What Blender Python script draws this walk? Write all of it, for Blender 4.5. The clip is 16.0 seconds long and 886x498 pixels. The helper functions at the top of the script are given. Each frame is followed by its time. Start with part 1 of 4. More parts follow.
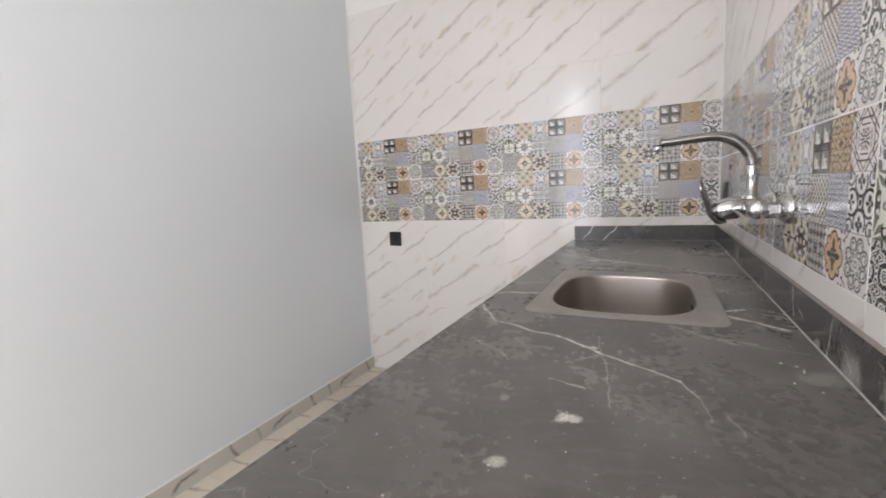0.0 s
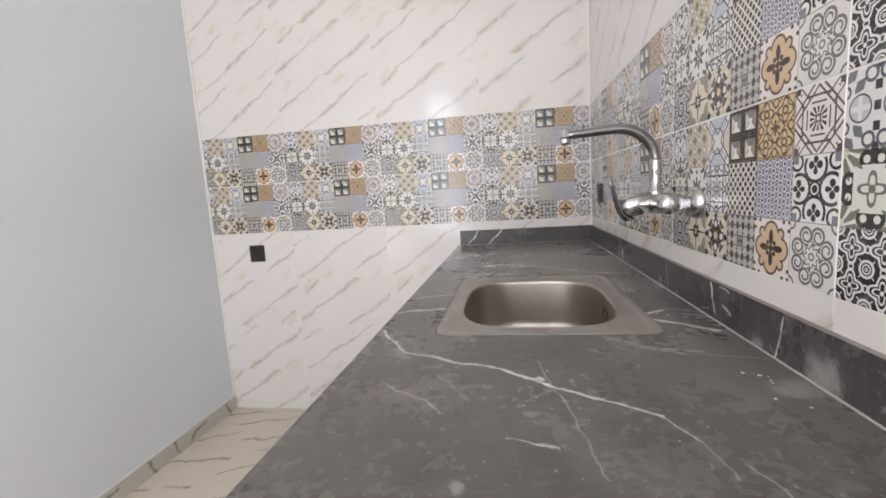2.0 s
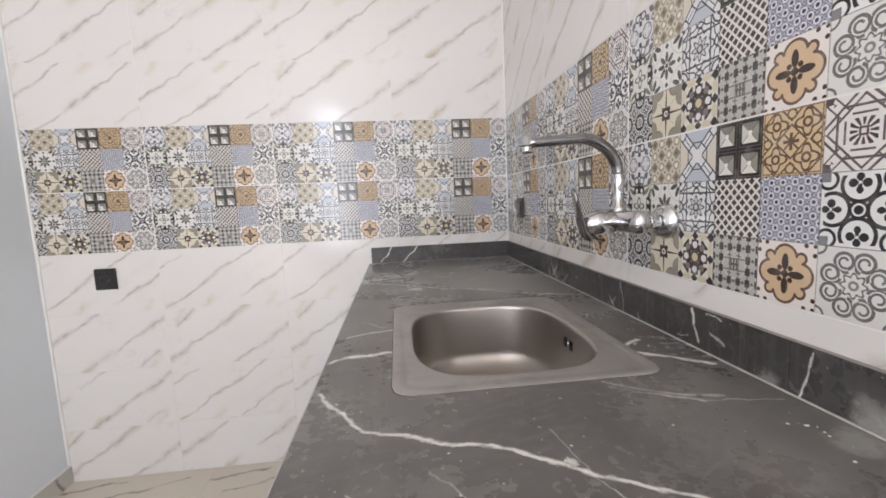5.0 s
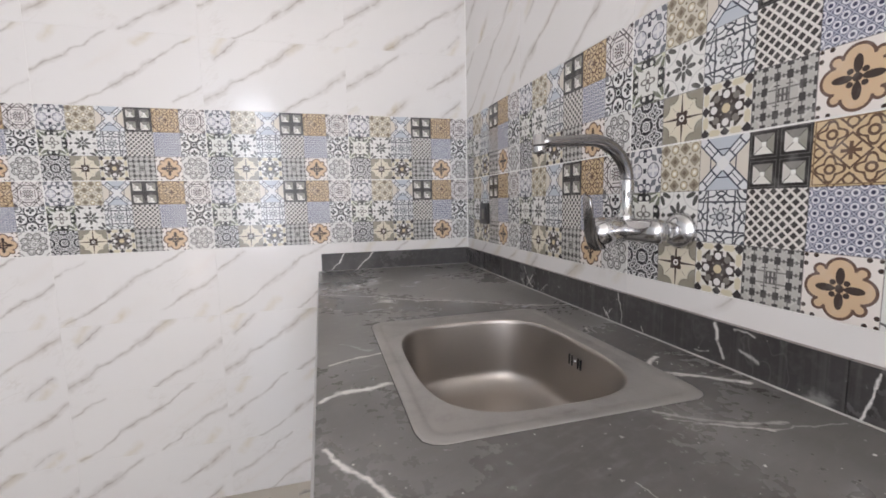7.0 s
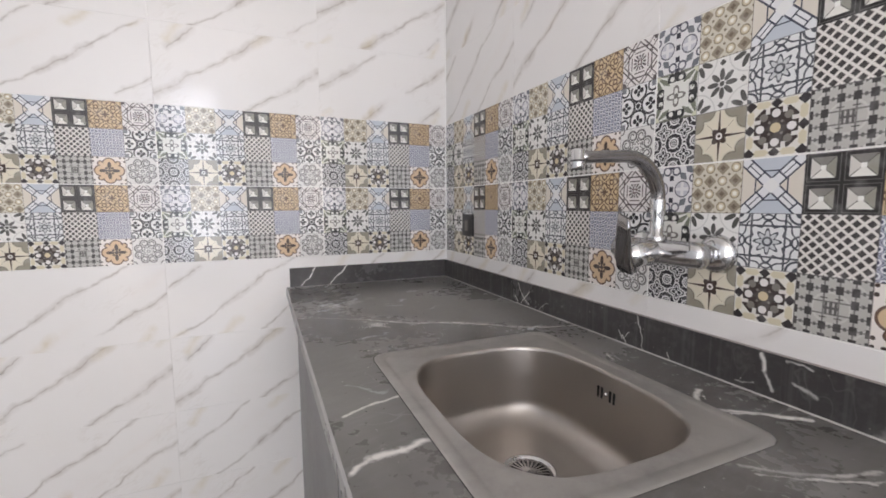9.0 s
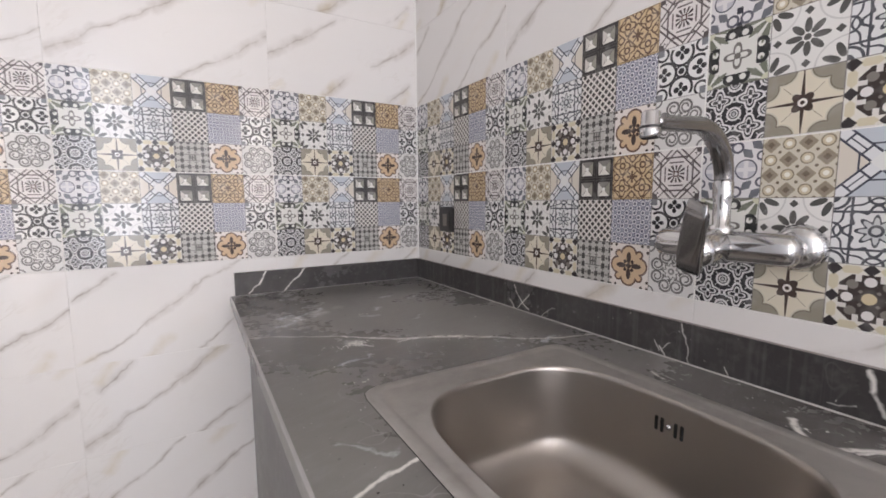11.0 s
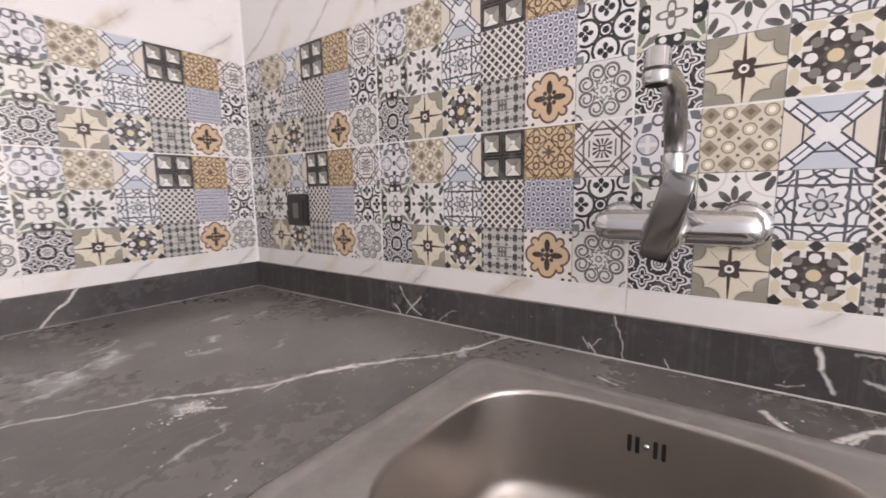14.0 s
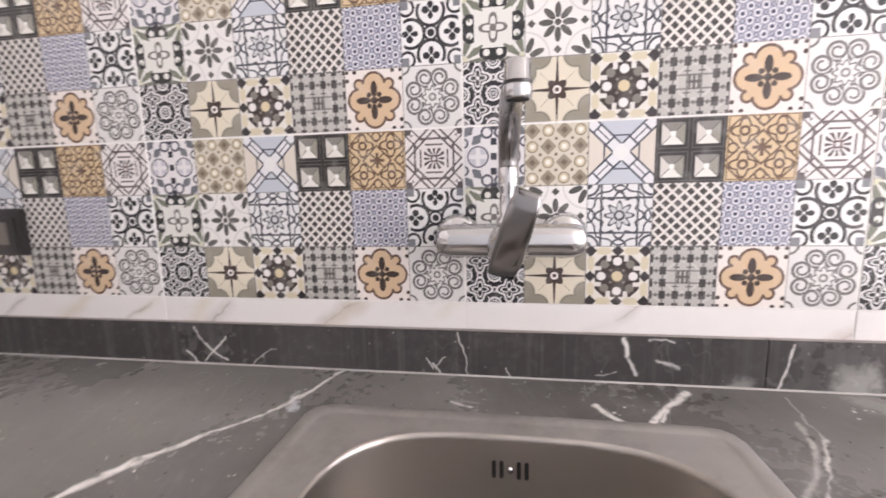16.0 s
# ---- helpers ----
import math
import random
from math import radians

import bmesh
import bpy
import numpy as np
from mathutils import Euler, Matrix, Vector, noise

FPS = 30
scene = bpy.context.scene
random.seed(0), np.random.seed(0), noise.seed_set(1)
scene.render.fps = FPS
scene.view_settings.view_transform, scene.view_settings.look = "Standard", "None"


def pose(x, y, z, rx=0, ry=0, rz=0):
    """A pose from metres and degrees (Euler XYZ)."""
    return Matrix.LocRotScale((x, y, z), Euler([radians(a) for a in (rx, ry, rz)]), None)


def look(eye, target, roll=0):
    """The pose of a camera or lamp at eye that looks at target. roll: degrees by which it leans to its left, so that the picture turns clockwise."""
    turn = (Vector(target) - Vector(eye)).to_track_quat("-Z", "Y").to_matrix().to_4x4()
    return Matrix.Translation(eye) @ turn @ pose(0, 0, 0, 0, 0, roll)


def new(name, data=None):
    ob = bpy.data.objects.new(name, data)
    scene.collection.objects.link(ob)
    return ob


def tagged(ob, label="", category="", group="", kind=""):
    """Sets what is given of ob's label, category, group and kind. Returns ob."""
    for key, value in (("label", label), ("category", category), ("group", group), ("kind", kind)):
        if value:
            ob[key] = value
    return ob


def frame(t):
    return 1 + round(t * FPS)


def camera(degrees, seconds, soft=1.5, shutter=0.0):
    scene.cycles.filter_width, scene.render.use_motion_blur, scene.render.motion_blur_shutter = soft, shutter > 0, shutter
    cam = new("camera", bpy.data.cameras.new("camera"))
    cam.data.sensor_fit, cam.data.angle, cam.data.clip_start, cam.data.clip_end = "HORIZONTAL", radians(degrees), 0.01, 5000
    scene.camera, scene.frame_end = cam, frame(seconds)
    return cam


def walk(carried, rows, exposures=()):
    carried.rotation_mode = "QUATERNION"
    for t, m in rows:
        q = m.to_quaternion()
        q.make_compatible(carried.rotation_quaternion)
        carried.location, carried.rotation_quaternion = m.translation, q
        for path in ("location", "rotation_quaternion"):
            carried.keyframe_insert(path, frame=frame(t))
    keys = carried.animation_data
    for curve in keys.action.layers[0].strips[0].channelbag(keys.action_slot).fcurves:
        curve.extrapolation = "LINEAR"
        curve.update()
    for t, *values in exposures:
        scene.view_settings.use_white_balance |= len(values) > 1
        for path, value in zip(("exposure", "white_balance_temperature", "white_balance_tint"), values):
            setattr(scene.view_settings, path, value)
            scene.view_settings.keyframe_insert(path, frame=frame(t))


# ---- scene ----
cam = camera(92.6, 16.0, soft=1.7, shutter=0.5)
PATH = [
    (0, (-0.24, -2.208, 1.147), (-1.143, -0.443, 0.878), -3.0),
    (0.5, (-0.269, -2.163, 1.146), (-0.993, -0.318, 0.881), -3.3),
    (1, (-0.299, -2.113, 1.138), (-0.875, -0.216, 0.873), -3.5),
    (1.5, (-0.333, -2.064, 1.13), (-0.773, -0.132, 0.865), -3.5),
    (2, (-0.362, -2.035, 1.126), (-0.69, -0.079, 0.865), -3.6),
    (2.5, (-0.385, -2.011, 1.128), (-0.624, -0.043, 0.87), -3.5),
    (3, (-0.4, -1.982, 1.132), (-0.55, -0.003, 0.882), -3.4),
    (3.5, (-0.41, -1.952, 1.138), (-0.47, 0.032, 0.895), -3.2),
    (4, (-0.431, -1.926, 1.135), (-0.407, 0.06, 0.899), -3.1),
    (6.5, (-0.58, -1.755, 1.133), (-0.115, 0.178, 0.912), -1.4),
    (7, (-0.604, -1.727, 1.135), (-0.061, 0.185, 0.913), -1.1),
    (7.5, (-0.637, -1.686, 1.14), (-0.007, 0.199, 0.923), -0.7),
    (8, (-0.661, -1.661, 1.146), (0.017, 0.208, 0.933), -0.5),
    (8.5, (-0.681, -1.63, 1.157), (0.051, 0.22, 0.949), -0.4),
    (9, (-0.694, -1.595, 1.159), (0.085, 0.236, 0.955), -0.3),
    (9.5, (-0.705, -1.537, 1.15), (0.134, 0.266, 0.945), -0.3),
    (12, (-0.704, -1.287, 1.141), (0.45, 0.33, 0.905), -0.7),
    (12.5, (-0.692, -1.246, 1.145), (0.554, 0.299, 0.897), -0.9),
    (13, (-0.681, -1.217, 1.143), (0.659, 0.245, 0.883), -1.0),
    (13.5, (-0.67, -1.177, 1.13), (0.814, 0.138, 0.871), -1.0),
    (14, (-0.659, -1.14, 1.126), (0.941, 0.03, 0.859), -1.0),
    (14.5, (-0.645, -1.11, 1.131), (1.058, -0.099, 0.852), -1.3),
    (15, (-0.631, -1.081, 1.128), (1.169, -0.256, 0.849), -1.1),
    (15.5, (-0.614, -1.061, 1.13), (1.289, -0.51, 0.852), -1.1),
    (16, (-0.598, -1.061, 1.147), (1.355, -0.742, 0.855), -1.4),
]
walk(cam, [(t, look(eye, target, roll)) for t, eye, target, roll in PATH],
     [(0, -0.14, 6800, 13), (1, -0.06, 6850, 13), (2, 0.02, 6800, 14), (4, 0.10, 6750, 14), (7, 0.06, 6600, 14), (9.5, 0.07, 6600, 14), (12, 0.11, 6800, 19), (13.5, 0.36, 6900, 21), (16, 0.78, 6800, 20)])

# ---- world and lights ----
world = bpy.data.worlds.new("world")
scene.world = world
world.use_nodes = True
wn = world.node_tree.nodes
sky = wn.new("ShaderNodeTexSky")
sky.sky_type, sky.sun_disc = "NISHITA", False
sky.sun_elevation, sky.sun_rotation = radians(52), radians(40)
world.node_tree.links.new(sky.outputs[0], wn["Background"].inputs[0])
wn["Background"].inputs[1].default_value = 0.12
sun = new("sun", bpy.data.lights.new("sun", "SUN"))
sun.data.energy, sun.data.angle, sun.data.color = 3.0, radians(0.5), (1, 0.96, 0.9)
sun.matrix_world = look((3, 6, 12), (0, 0, 0))
DOOR = (-1.86, -1.10, 2.80)        # x from, x to, height of the open doorway in the rear wall
REAR = -5.2
sky_light = new("fanlight_light", bpy.data.lights.new("fanlight_light", "AREA"))
sky_light.data.shape, sky_light.data.size, sky_light.data.size_y = "RECTANGLE", 0.52, 0.50
sky_light.data.energy, sky_light.data.color = 9.5, (0.84, 0.91, 1.0)
sky_light.matrix_world = look((-1.50, REAR - 0.12, 2.50), (-1.50, 0, 2.50))
door_light = new("doorway_light", bpy.data.lights.new("doorway_light", "AREA"))
door_light.data.shape, door_light.data.size, door_light.data.size_y = "RECTANGLE", 0.62, 1.75
door_light.data.energy, door_light.data.color = 30, (0.82, 0.89, 1.0)
door_light.matrix_world = look((-1.48, REAR - 0.12, 1.30), (-1.48, 0, 1.30))
FILL_WINDOW = (-5.0, -3.7, 0.95, 2.45)   # y from, y to, sill and head of an assumed, unseen window in the long wall behind
# Fill lamp outside the assumed window, added to brighten the painted wall opposite.
window_fill = new("window_fill", bpy.data.lights.new("window_fill", "AREA"))
window_fill.data.shape, window_fill.data.size, window_fill.data.size_y = "RECTANGLE", 1.25, 1.45
window_fill.data.energy, window_fill.data.color = 92, (1.0, 0.965, 0.93)
window_fill.matrix_world = look((0.19, -4.35, 1.70), (-2.0, -4.10, 1.70))
FILL_OPENING = (-4.50, -3.10, 2.30)    # y from, y to, height of an added, unseen opening in the painted wall behind
# Unseen fill lamp in that opening, added to brighten the worktop wall.
side_fill = new("side_fill_light", bpy.data.lights.new("side_fill_light", "AREA"))
side_fill.data.shape, side_fill.data.size, side_fill.data.size_y = "RECTANGLE", 1.35, 2.20
side_fill.data.energy, side_fill.data.color = 46, (1.0, 0.93, 0.865)
side_fill.matrix_world = look((-1.945 - 0.19, -3.80, 1.15), (0.0, -3.80, 1.15))
scene.view_settings.exposure = 0.0

# ---- node arithmetic ----
class Ex:
    """A number in a node tree, with arithmetic."""
    tree = None

    def __init__(self, sock):
        self.sock = sock

    def __add__(a, b):
        return mth("ADD", a, b)

    def __radd__(a, b):
        return mth("ADD", b, a)

    def __sub__(a, b):
        return mth("SUBTRACT", a, b)

    def __rsub__(a, b):
        return mth("SUBTRACT", b, a)

    def __mul__(a, b):
        return mth("MULTIPLY", a, b)

    def __rmul__(a, b):
        return mth("MULTIPLY", b, a)

    def __truediv__(a, b):
        return mth("DIVIDE", a, b)

    def __neg__(a):
        return mth("MULTIPLY", a, -1.0)

    def __abs__(a):
        return mth("ABSOLUTE", a)

    def __lt__(a, b):
        return mth("LESS_THAN", a, b)

    def __gt__(a, b):
        return mth("GREATER_THAN", a, b)

    def __and__(a, b):
        return mth("MULTIPLY", a, b)

    def __or__(a, b):
        return mth("MAXIMUM", a, b)

    def __pow__(a, b):
        return mth("POWER", a, b)


def mth(op, *args):
    n = Ex.tree.nodes.new("ShaderNodeMath")
    n.operation = op
    for i, a in enumerate(args):
        if isinstance(a, Ex):
            Ex.tree.links.new(a.sock, n.inputs[i])
        else:
            n.inputs[i].default_value = a
    return Ex(n.outputs[0])




def mx(a, b):
    return mth("MAXIMUM", a, b)


def mn(a, b):
    return mth("MINIMUM", a, b)


def cos(a):
    return mth("COSINE", a)


def hyp(a, b):
    return mth("SQRT", a * a + b * b)


def ping(a, p):
    return mth("PINGPONG", a, p)


def wrap(a, p):
    """a in cells of width p, from -p/2 to p/2."""
    return mth("FLOORED_MODULO", a, p) - p / 2


def clamp01(a):
    return mn(mx(a, 0.0), 1.0)


def near(a, v, w):
    """1 where a is within w of v."""
    return abs(a - v) < w


def mute(c, k):
    """A greyer, slightly darker shade of an ink."""
    g = 0.3 * c[0] + 0.6 * c[1] + 0.1 * c[2]
    d = 0.62 if g < 0.45 else 0.97
    return tuple((v + (g - v) * k) * d for v in c)


class Mat:
    """A principled material with a stack of colours."""

    def __init__(self, name, base, rough=0.5, metal=0.0):
        self.m = bpy.data.materials.new(name)
        self.m.use_nodes = True
        self.t = Ex.tree = self.m.node_tree
        self.p = self.t.nodes["Principled BSDF"]
        self.p.inputs["Base Color"].default_value = (*base, 1)
        self.p.inputs["Roughness"].default_value = rough
        self.p.inputs["Metallic"].default_value = metal
        self.col = None
        self.base = base
        self.muted = 0.0

    def uv(self):
        n = self.t.nodes.new("ShaderNodeTexCoord")
        s = self.t.nodes.new("ShaderNodeSeparateXYZ")
        self.t.links.new(n.outputs["UV"], s.inputs[0])
        return Ex(s.outputs[0]), Ex(s.outputs[1])

    def pos(self):
        n = self.t.nodes.new("ShaderNodeTexCoord")
        s = self.t.nodes.new("ShaderNodeSeparateXYZ")
        self.t.links.new(n.outputs["Object"], s.inputs[0])
        return Ex(s.outputs[0]), Ex(s.outputs[1]), Ex(s.outputs[2])

    def rand(self):
        return Ex(self.t.nodes.new("ShaderNodeObjectInfo").outputs["Random"])

    def noise(self, scale, detail=3, rough=0.55, vec=None, w=None):
        n = self.t.nodes.new("ShaderNodeTexNoise")
        n.inputs["Scale"].default_value, n.inputs["Detail"].default_value = scale, detail
        n.inputs["Roughness"].default_value = rough
        if w is not None:
            n.noise_dimensions = "4D"
            self.t.links.new(w.sock, n.inputs["W"])
        if vec is None:
            v = self.t.nodes.new("ShaderNodeTexCoord").outputs["Object"]
        else:
            c = self.t.nodes.new("ShaderNodeCombineXYZ")
            for i, a in enumerate(vec):
                if isinstance(a, Ex):
                    self.t.links.new(a.sock, c.inputs[i])
                else:
                    c.inputs[i].default_value = a
            v = c.outputs[0]
        self.t.links.new(v, n.inputs["Vector"])
        return Ex(n.outputs[0])

    def lay(self, mask, colour):
        if self.muted:
            colour = mute(colour, self.muted)
        n = self.t.nodes.new("ShaderNodeMix")
        n.data_type = "RGBA"
        a, b = n.inputs["A"], n.inputs["B"]
        a, b, out = n.inputs[6], n.inputs[7], n.outputs[2]
        self.t.links.new(mask.sock, n.inputs[0])
        if self.col is None:
            a.default_value = (*self.base, 1)
        else:
            self.t.links.new(self.col, a)
        b.default_value = (*colour, 1)
        self.col = out
        return self

    def rough(self, ex):
        self.t.links.new(ex.sock, self.p.inputs["Roughness"])

    def bump(self, ex, dist=0.001, strength=0.3):
        n = self.t.nodes.new("ShaderNodeBump")
        n.inputs["Strength"].default_value, n.inputs["Distance"].default_value = strength, dist
        self.t.links.new(ex.sock, n.inputs["Height"])
        self.t.links.new(n.outputs[0], self.p.inputs["Normal"])

    def done(self):
        if self.col is not None:
            self.t.links.new(self.col, self.p.inputs["Base Color"])
        return self.m


def seg(x, y, x1, y1, x2, y2):
    """Distance to a stroke and how far along it, from 0 to 1."""
    dx, dy = x2 - x1, y2 - y1
    k = dx * dx + dy * dy
    t = clamp01((x - x1) * (dx / k) + (y - y1) * (dy / k))
    return hyp(x - x1 - t * dx, y - y1 - t * dy), t


def strokes(x, y, rows, soft=0.5):
    """The union of tapered strokes (x1, y1, x2, y2, half width, strength), with a soft edge."""
    out = None
    for x1, y1, x2, y2, w, s in rows:
        d, t = seg(x, y, x1, y1, x2, y2)
        m = clamp01((1.0 - d / w) / soft) * s
        out = m if out is None else mx(out, m)
    return out


# ---- printed tile motifs, each on a square from -1 to 1 ----
def motif(name, base):
    M = Mat("print_" + name, mute(base, 0.18), 0.13)
    M.muted = 0.18
    u, v = M.uv()
    x, y = u * 2 - 1, v * 2 - 1
    return M, x, y, abs(x), abs(y)


def finish(M, ax, ay, edge=(0.2, 0.18, 0.18), w=0.985):
    M.lay((mx(ax, ay) > w) * 0.75, edge)
    n = M.noise(40, 2)
    M.lay(clamp01((n - 0.5) * 2.0) * 0.25, (0.75, 0.72, 0.7))
    M.p.inputs["IOR"].default_value = 1.5
    return M.done()


def m_a0():
    M, x, y, ax, ay = motif("blue_floral", (0.72, 0.70, 0.71))
    ln = (0.17, 0.17, 0.22)
    d = hyp(ax - 0.52, y)
    M.lay(d < 0.36, ln)
    M.lay((d < 0.31) & (mn(abs(ax - 0.52), ay) > 0.07), (0.52, 0.51, 0.57))
    M.lay((d < 0.31) & (mn(abs(ax - 0.52), ay) < 0.07), (0.72, 0.70, 0.71))
    u, w = (ax + ay) * 0.707, abs(ax - ay) * 0.707
    M.lay((u > 0.55) & (w < 0.10 + 0.12 * cos(u * 16)), (0.24, 0.25, 0.29))
    M.lay((ax < 0.10) & (cos(ay * 13) > 0.1), (0.07, 0.07, 0.10))
    M.lay(near(hyp(ax - 0.22, ay - 0.78), 0.17, 0.04), ln)
    M.lay(near(hyp(ax - 1.0, ay - 0.45), 0.14, 0.035), ln)
    return finish(M, ax, ay)


def m_a1():
    M, x, y, ax, ay = motif("yellow_lattice", (0.61, 0.55, 0.43))
    fx, fy = wrap(x + 1, 0.5), wrap(y + 1, 0.5)
    par = mth("FLOORED_MODULO", mth("FLOOR", (x + 1) * 2) + mth("FLOOR", (y + 1) * 2), 2.0)
    dia = abs(fx) + abs(fy)
    dark, light = par > 0.5, par < 0.5
    M.lay(dark & (dia < 0.27), (0.52, 0.42, 0.28))
    M.lay(dark & (dia < 0.235), (0.46, 0.37, 0.26))
    M.lay(dark & (dia < 0.11), (0.28, 0.21, 0.14))
    r = hyp(fx, fy)
    M.lay(light & (r < 0.19), (0.40, 0.31, 0.20))
    M.lay(light & (r < 0.15), (0.60, 0.50, 0.33))
    M.lay(light & (r < 0.08), (0.82, 0.79, 0.70))
    M.lay((light | dark) & (hyp(abs(fx) - 0.25, abs(fy) - 0.25) < 0.05), (0.28, 0.21, 0.14))
    return finish(M, ax, ay, (0.2, 0.16, 0.1))


def m_a2():
    M, x, y, ax, ay = motif("crossed_strap", (0.50, 0.54, 0.61))
    M.lay(ax > ay, (0.68, 0.61, 0.52))
    d = abs(ax - ay) * 0.707
    s = (ax + ay) * 0.707
    ln = (0.10, 0.105, 0.15)
    M.lay(near(mx(ax, ay), 0.52, 0.025) & (d > 0.16), ln)
    M.lay(d < 0.205, ln)
    M.lay(d < 0.145, (0.72, 0.72, 0.74))
    M.lay((d < 0.145) & (near(s, 0.50, 0.03) | near(s, 1.05, 0.03) | (near(d, 0.0, 0.02) & (s > 0.5) & (s < 1.05))), ln)
    M.lay((s < 0.20), (0.76, 0.75, 0.74))
    return finish(M, ax, ay)


def m_a3():
    M, x, y, ax, ay = motif("four_pyramids", (0.048, 0.042, 0.040))
    fx, fy = wrap(x + 1, 1.0), wrap(y + 1, 1.0)
    afx, afy = abs(fx), abs(fy)
    m = mx(afx, afy)
    ins = m < 0.335
    M.lay(near(m, 0.44, 0.012) * 0.8, (0.22, 0.20, 0.19))
    M.lay(ins, (0.62, 0.58, 0.53))
    M.lay(ins & (fy > afx), (0.34, 0.31, 0.28))
    M.lay(ins & ((-fy) > afx), (0.76, 0.73, 0.67))
    M.lay(ins & (fx > afy), (0.45, 0.43, 0.35))
    M.lay(ins & (near(afx, afy, 0.018)), (0.17, 0.15, 0.13))
    M.lay(m < 0.07, (0.84, 0.82, 0.78))
    return finish(M, ax, ay, (0.05, 0.05, 0.05))


def m_a4():
    M, x, y, ax, ay = motif("ochre_lattice", (0.65, 0.455, 0.235))
    d = hyp(ax - 0.5, ay - 0.5)
    ln = (0.22, 0.12, 0.07)
    a = mth("ARCTAN2", ay - 0.5, ax - 0.5)
    M.lay(near(d, 0.30 + 0.08 * cos(a * 4), 0.04), ln)
    M.lay(near(d, 0.12, 0.04), ln)
    M.lay(near(abs(ax - ay), 0.62, 0.04) | near(ax + ay, 0.5, 0.04) | near(ax + ay, 1.5, 0.04), ln)
    M.lay((near(ax, ay, 0.04)) & (ax + ay < 0.5), ln)
    M.lay((mn(ax, ay) < 0.05) & (mx(ax, ay) < 0.26), ln)
    M.lay(near(hyp(mx(ax, ay) - 0.8, mn(ax, ay)), 0.14, 0.03), ln)
    M.lay(near(mx(ax, ay), 0.94, 0.02), (0.36, 0.22, 0.1))
    return finish(M, ax, ay, (0.2, 0.1, 0.05))


def m_a5():
    M, x, y, ax, ay = motif("diamond_star", (0.76, 0.71, 0.69))
    ln = (0.20, 0.155, 0.155)
    s, m = ax + ay, mx(ax, ay)
    M.lay(near(s, 1.17, 0.050), ln)
    M.lay(near(s, 0.93, 0.045), ln)
    M.lay(near(abs(ax - ay), 0.20, 0.035) & (s > 0.93) & (s < 1.75), ln)
    M.lay(near(m, 0.66, 0.035) & (s < 1.17), ln)
    M.lay(near(m, 0.46, 0.030) & (mn(ax, ay) < 0.30), ln)
    r, a = hyp(x, y), mth("ARCTAN2", y, x)
    M.lay((r > 0.15) & (r < 0.40) & (cos(a * 12) > -0.15) & (m < 0.34), (0.12, 0.085, 0.09))
    M.lay(m < 0.12, (0.20, 0.11, 0.11))
    M.lay(m < 0.06, (0.7, 0.66, 0.64))
    w = abs(ax - ay) * 0.707
    M.lay((s > 1.48) & (w < 0.10 + 0.09 * cos(s * 14)), (0.15, 0.12, 0.12))
    return finish(M, ax, ay)


def m_b0():
    M, x, y, ax, ay = motif("green_scroll", (0.72, 0.71, 0.66))
    c = hyp(1 - ax, 1 - ay)
    a = mth("ARCTAN2", 1 - ay, 1 - ax)
    M.lay((c > 0.22) & (c < 0.72 + 0.12 * cos(a * 20)) & (cos(a * 10) > -0.45), (0.27, 0.285, 0.21))
    M.lay(c < 0.22, (0.6, 0.6, 0.42))
    X, Y = mx(ax, ay), mn(ax, ay)
    M.lay(near(hyp(X - 0.74, Y - 0.21), 0.17, 0.065) & (X > 0.60), (0.05, 0.05, 0.05))
    M.lay((hyp(X - 0.92, Y) < 0.13), (0.05, 0.05, 0.05))
    r = hyp(x, y)
    t = mth("ARCTAN2", y, x)
    M.lay(near(r, 0.28 + 0.12 * cos(t * 4), 0.06), (0.27, 0.24, 0.22))
    M.lay(r < 0.11, (0.27, 0.24, 0.22))
    return finish(M, ax, ay)


def m_b1():
    M, x, y, ax, ay = motif("grey_flower", (0.77, 0.75, 0.72))
    r, a = hyp(x, y), mth("ARCTAN2", y, x)
    dk = (0.145, 0.14, 0.13)
    petal = ping(a + math.pi * 2, math.pi / 8)
    w = r * mth("SINE", petal)
    M.lay((hyp((r - 0.36) * 0.44, w) < 0.098), dk)
    M.lay(r < 0.10, dk)
    c = hyp(1 - ax, 1 - ay)
    b = mth("ARCTAN2", 1 - ay, 1 - ax)
    pb = abs(wrap(b + math.pi * 2, math.pi / 4))
    M.lay((hyp((c - 0.40) * 0.42, c * mth("SINE", pb)) < 0.10), dk)
    M.lay(near(c, 0.76, 0.025), (0.60, 0.58, 0.56))
    M.lay(abs(mx(ax, ay) - 0.80) + mn(ax, ay) < 0.13, dk)
    return finish(M, ax, ay)


def m_b2():
    M, x, y, ax, ay = motif("grey_rosette", (0.73, 0.725, 0.725))
    r, a = hyp(x, y), mth("ARCTAN2", y, x)
    ln = (0.12, 0.125, 0.15)
    M.lay((r < 0.32 + 0.09 * cos(a * 8)), (0.56, 0.565, 0.58))
    M.lay(near(r, 0.34 + 0.10 * cos(a * 8), 0.045), ln)
    M.lay(near(r, 0.66 + 0.10 * cos(a * 8), 0.05), ln)
    M.lay(near(r, 0.90 + 0.06 * cos(a * 8), 0.03), ln)
    M.lay(near(r, 0.14, 0.04), ln)
    M.lay((near(ax, 0.56, 0.034) | near(ay, 0.56, 0.034)) & (r > 0.4), ln)
    M.lay(near(hyp(ax - 1, ay - 1), 0.36, 0.04), ln)
    M.lay(hyp(ax - 1, ay - 1) < 0.16, ln)
    M.lay(near(hyp(mx(ax, ay) - 1.0, mn(ax, ay)), 0.22, 0.035), ln)
    return finish(M, ax, ay)


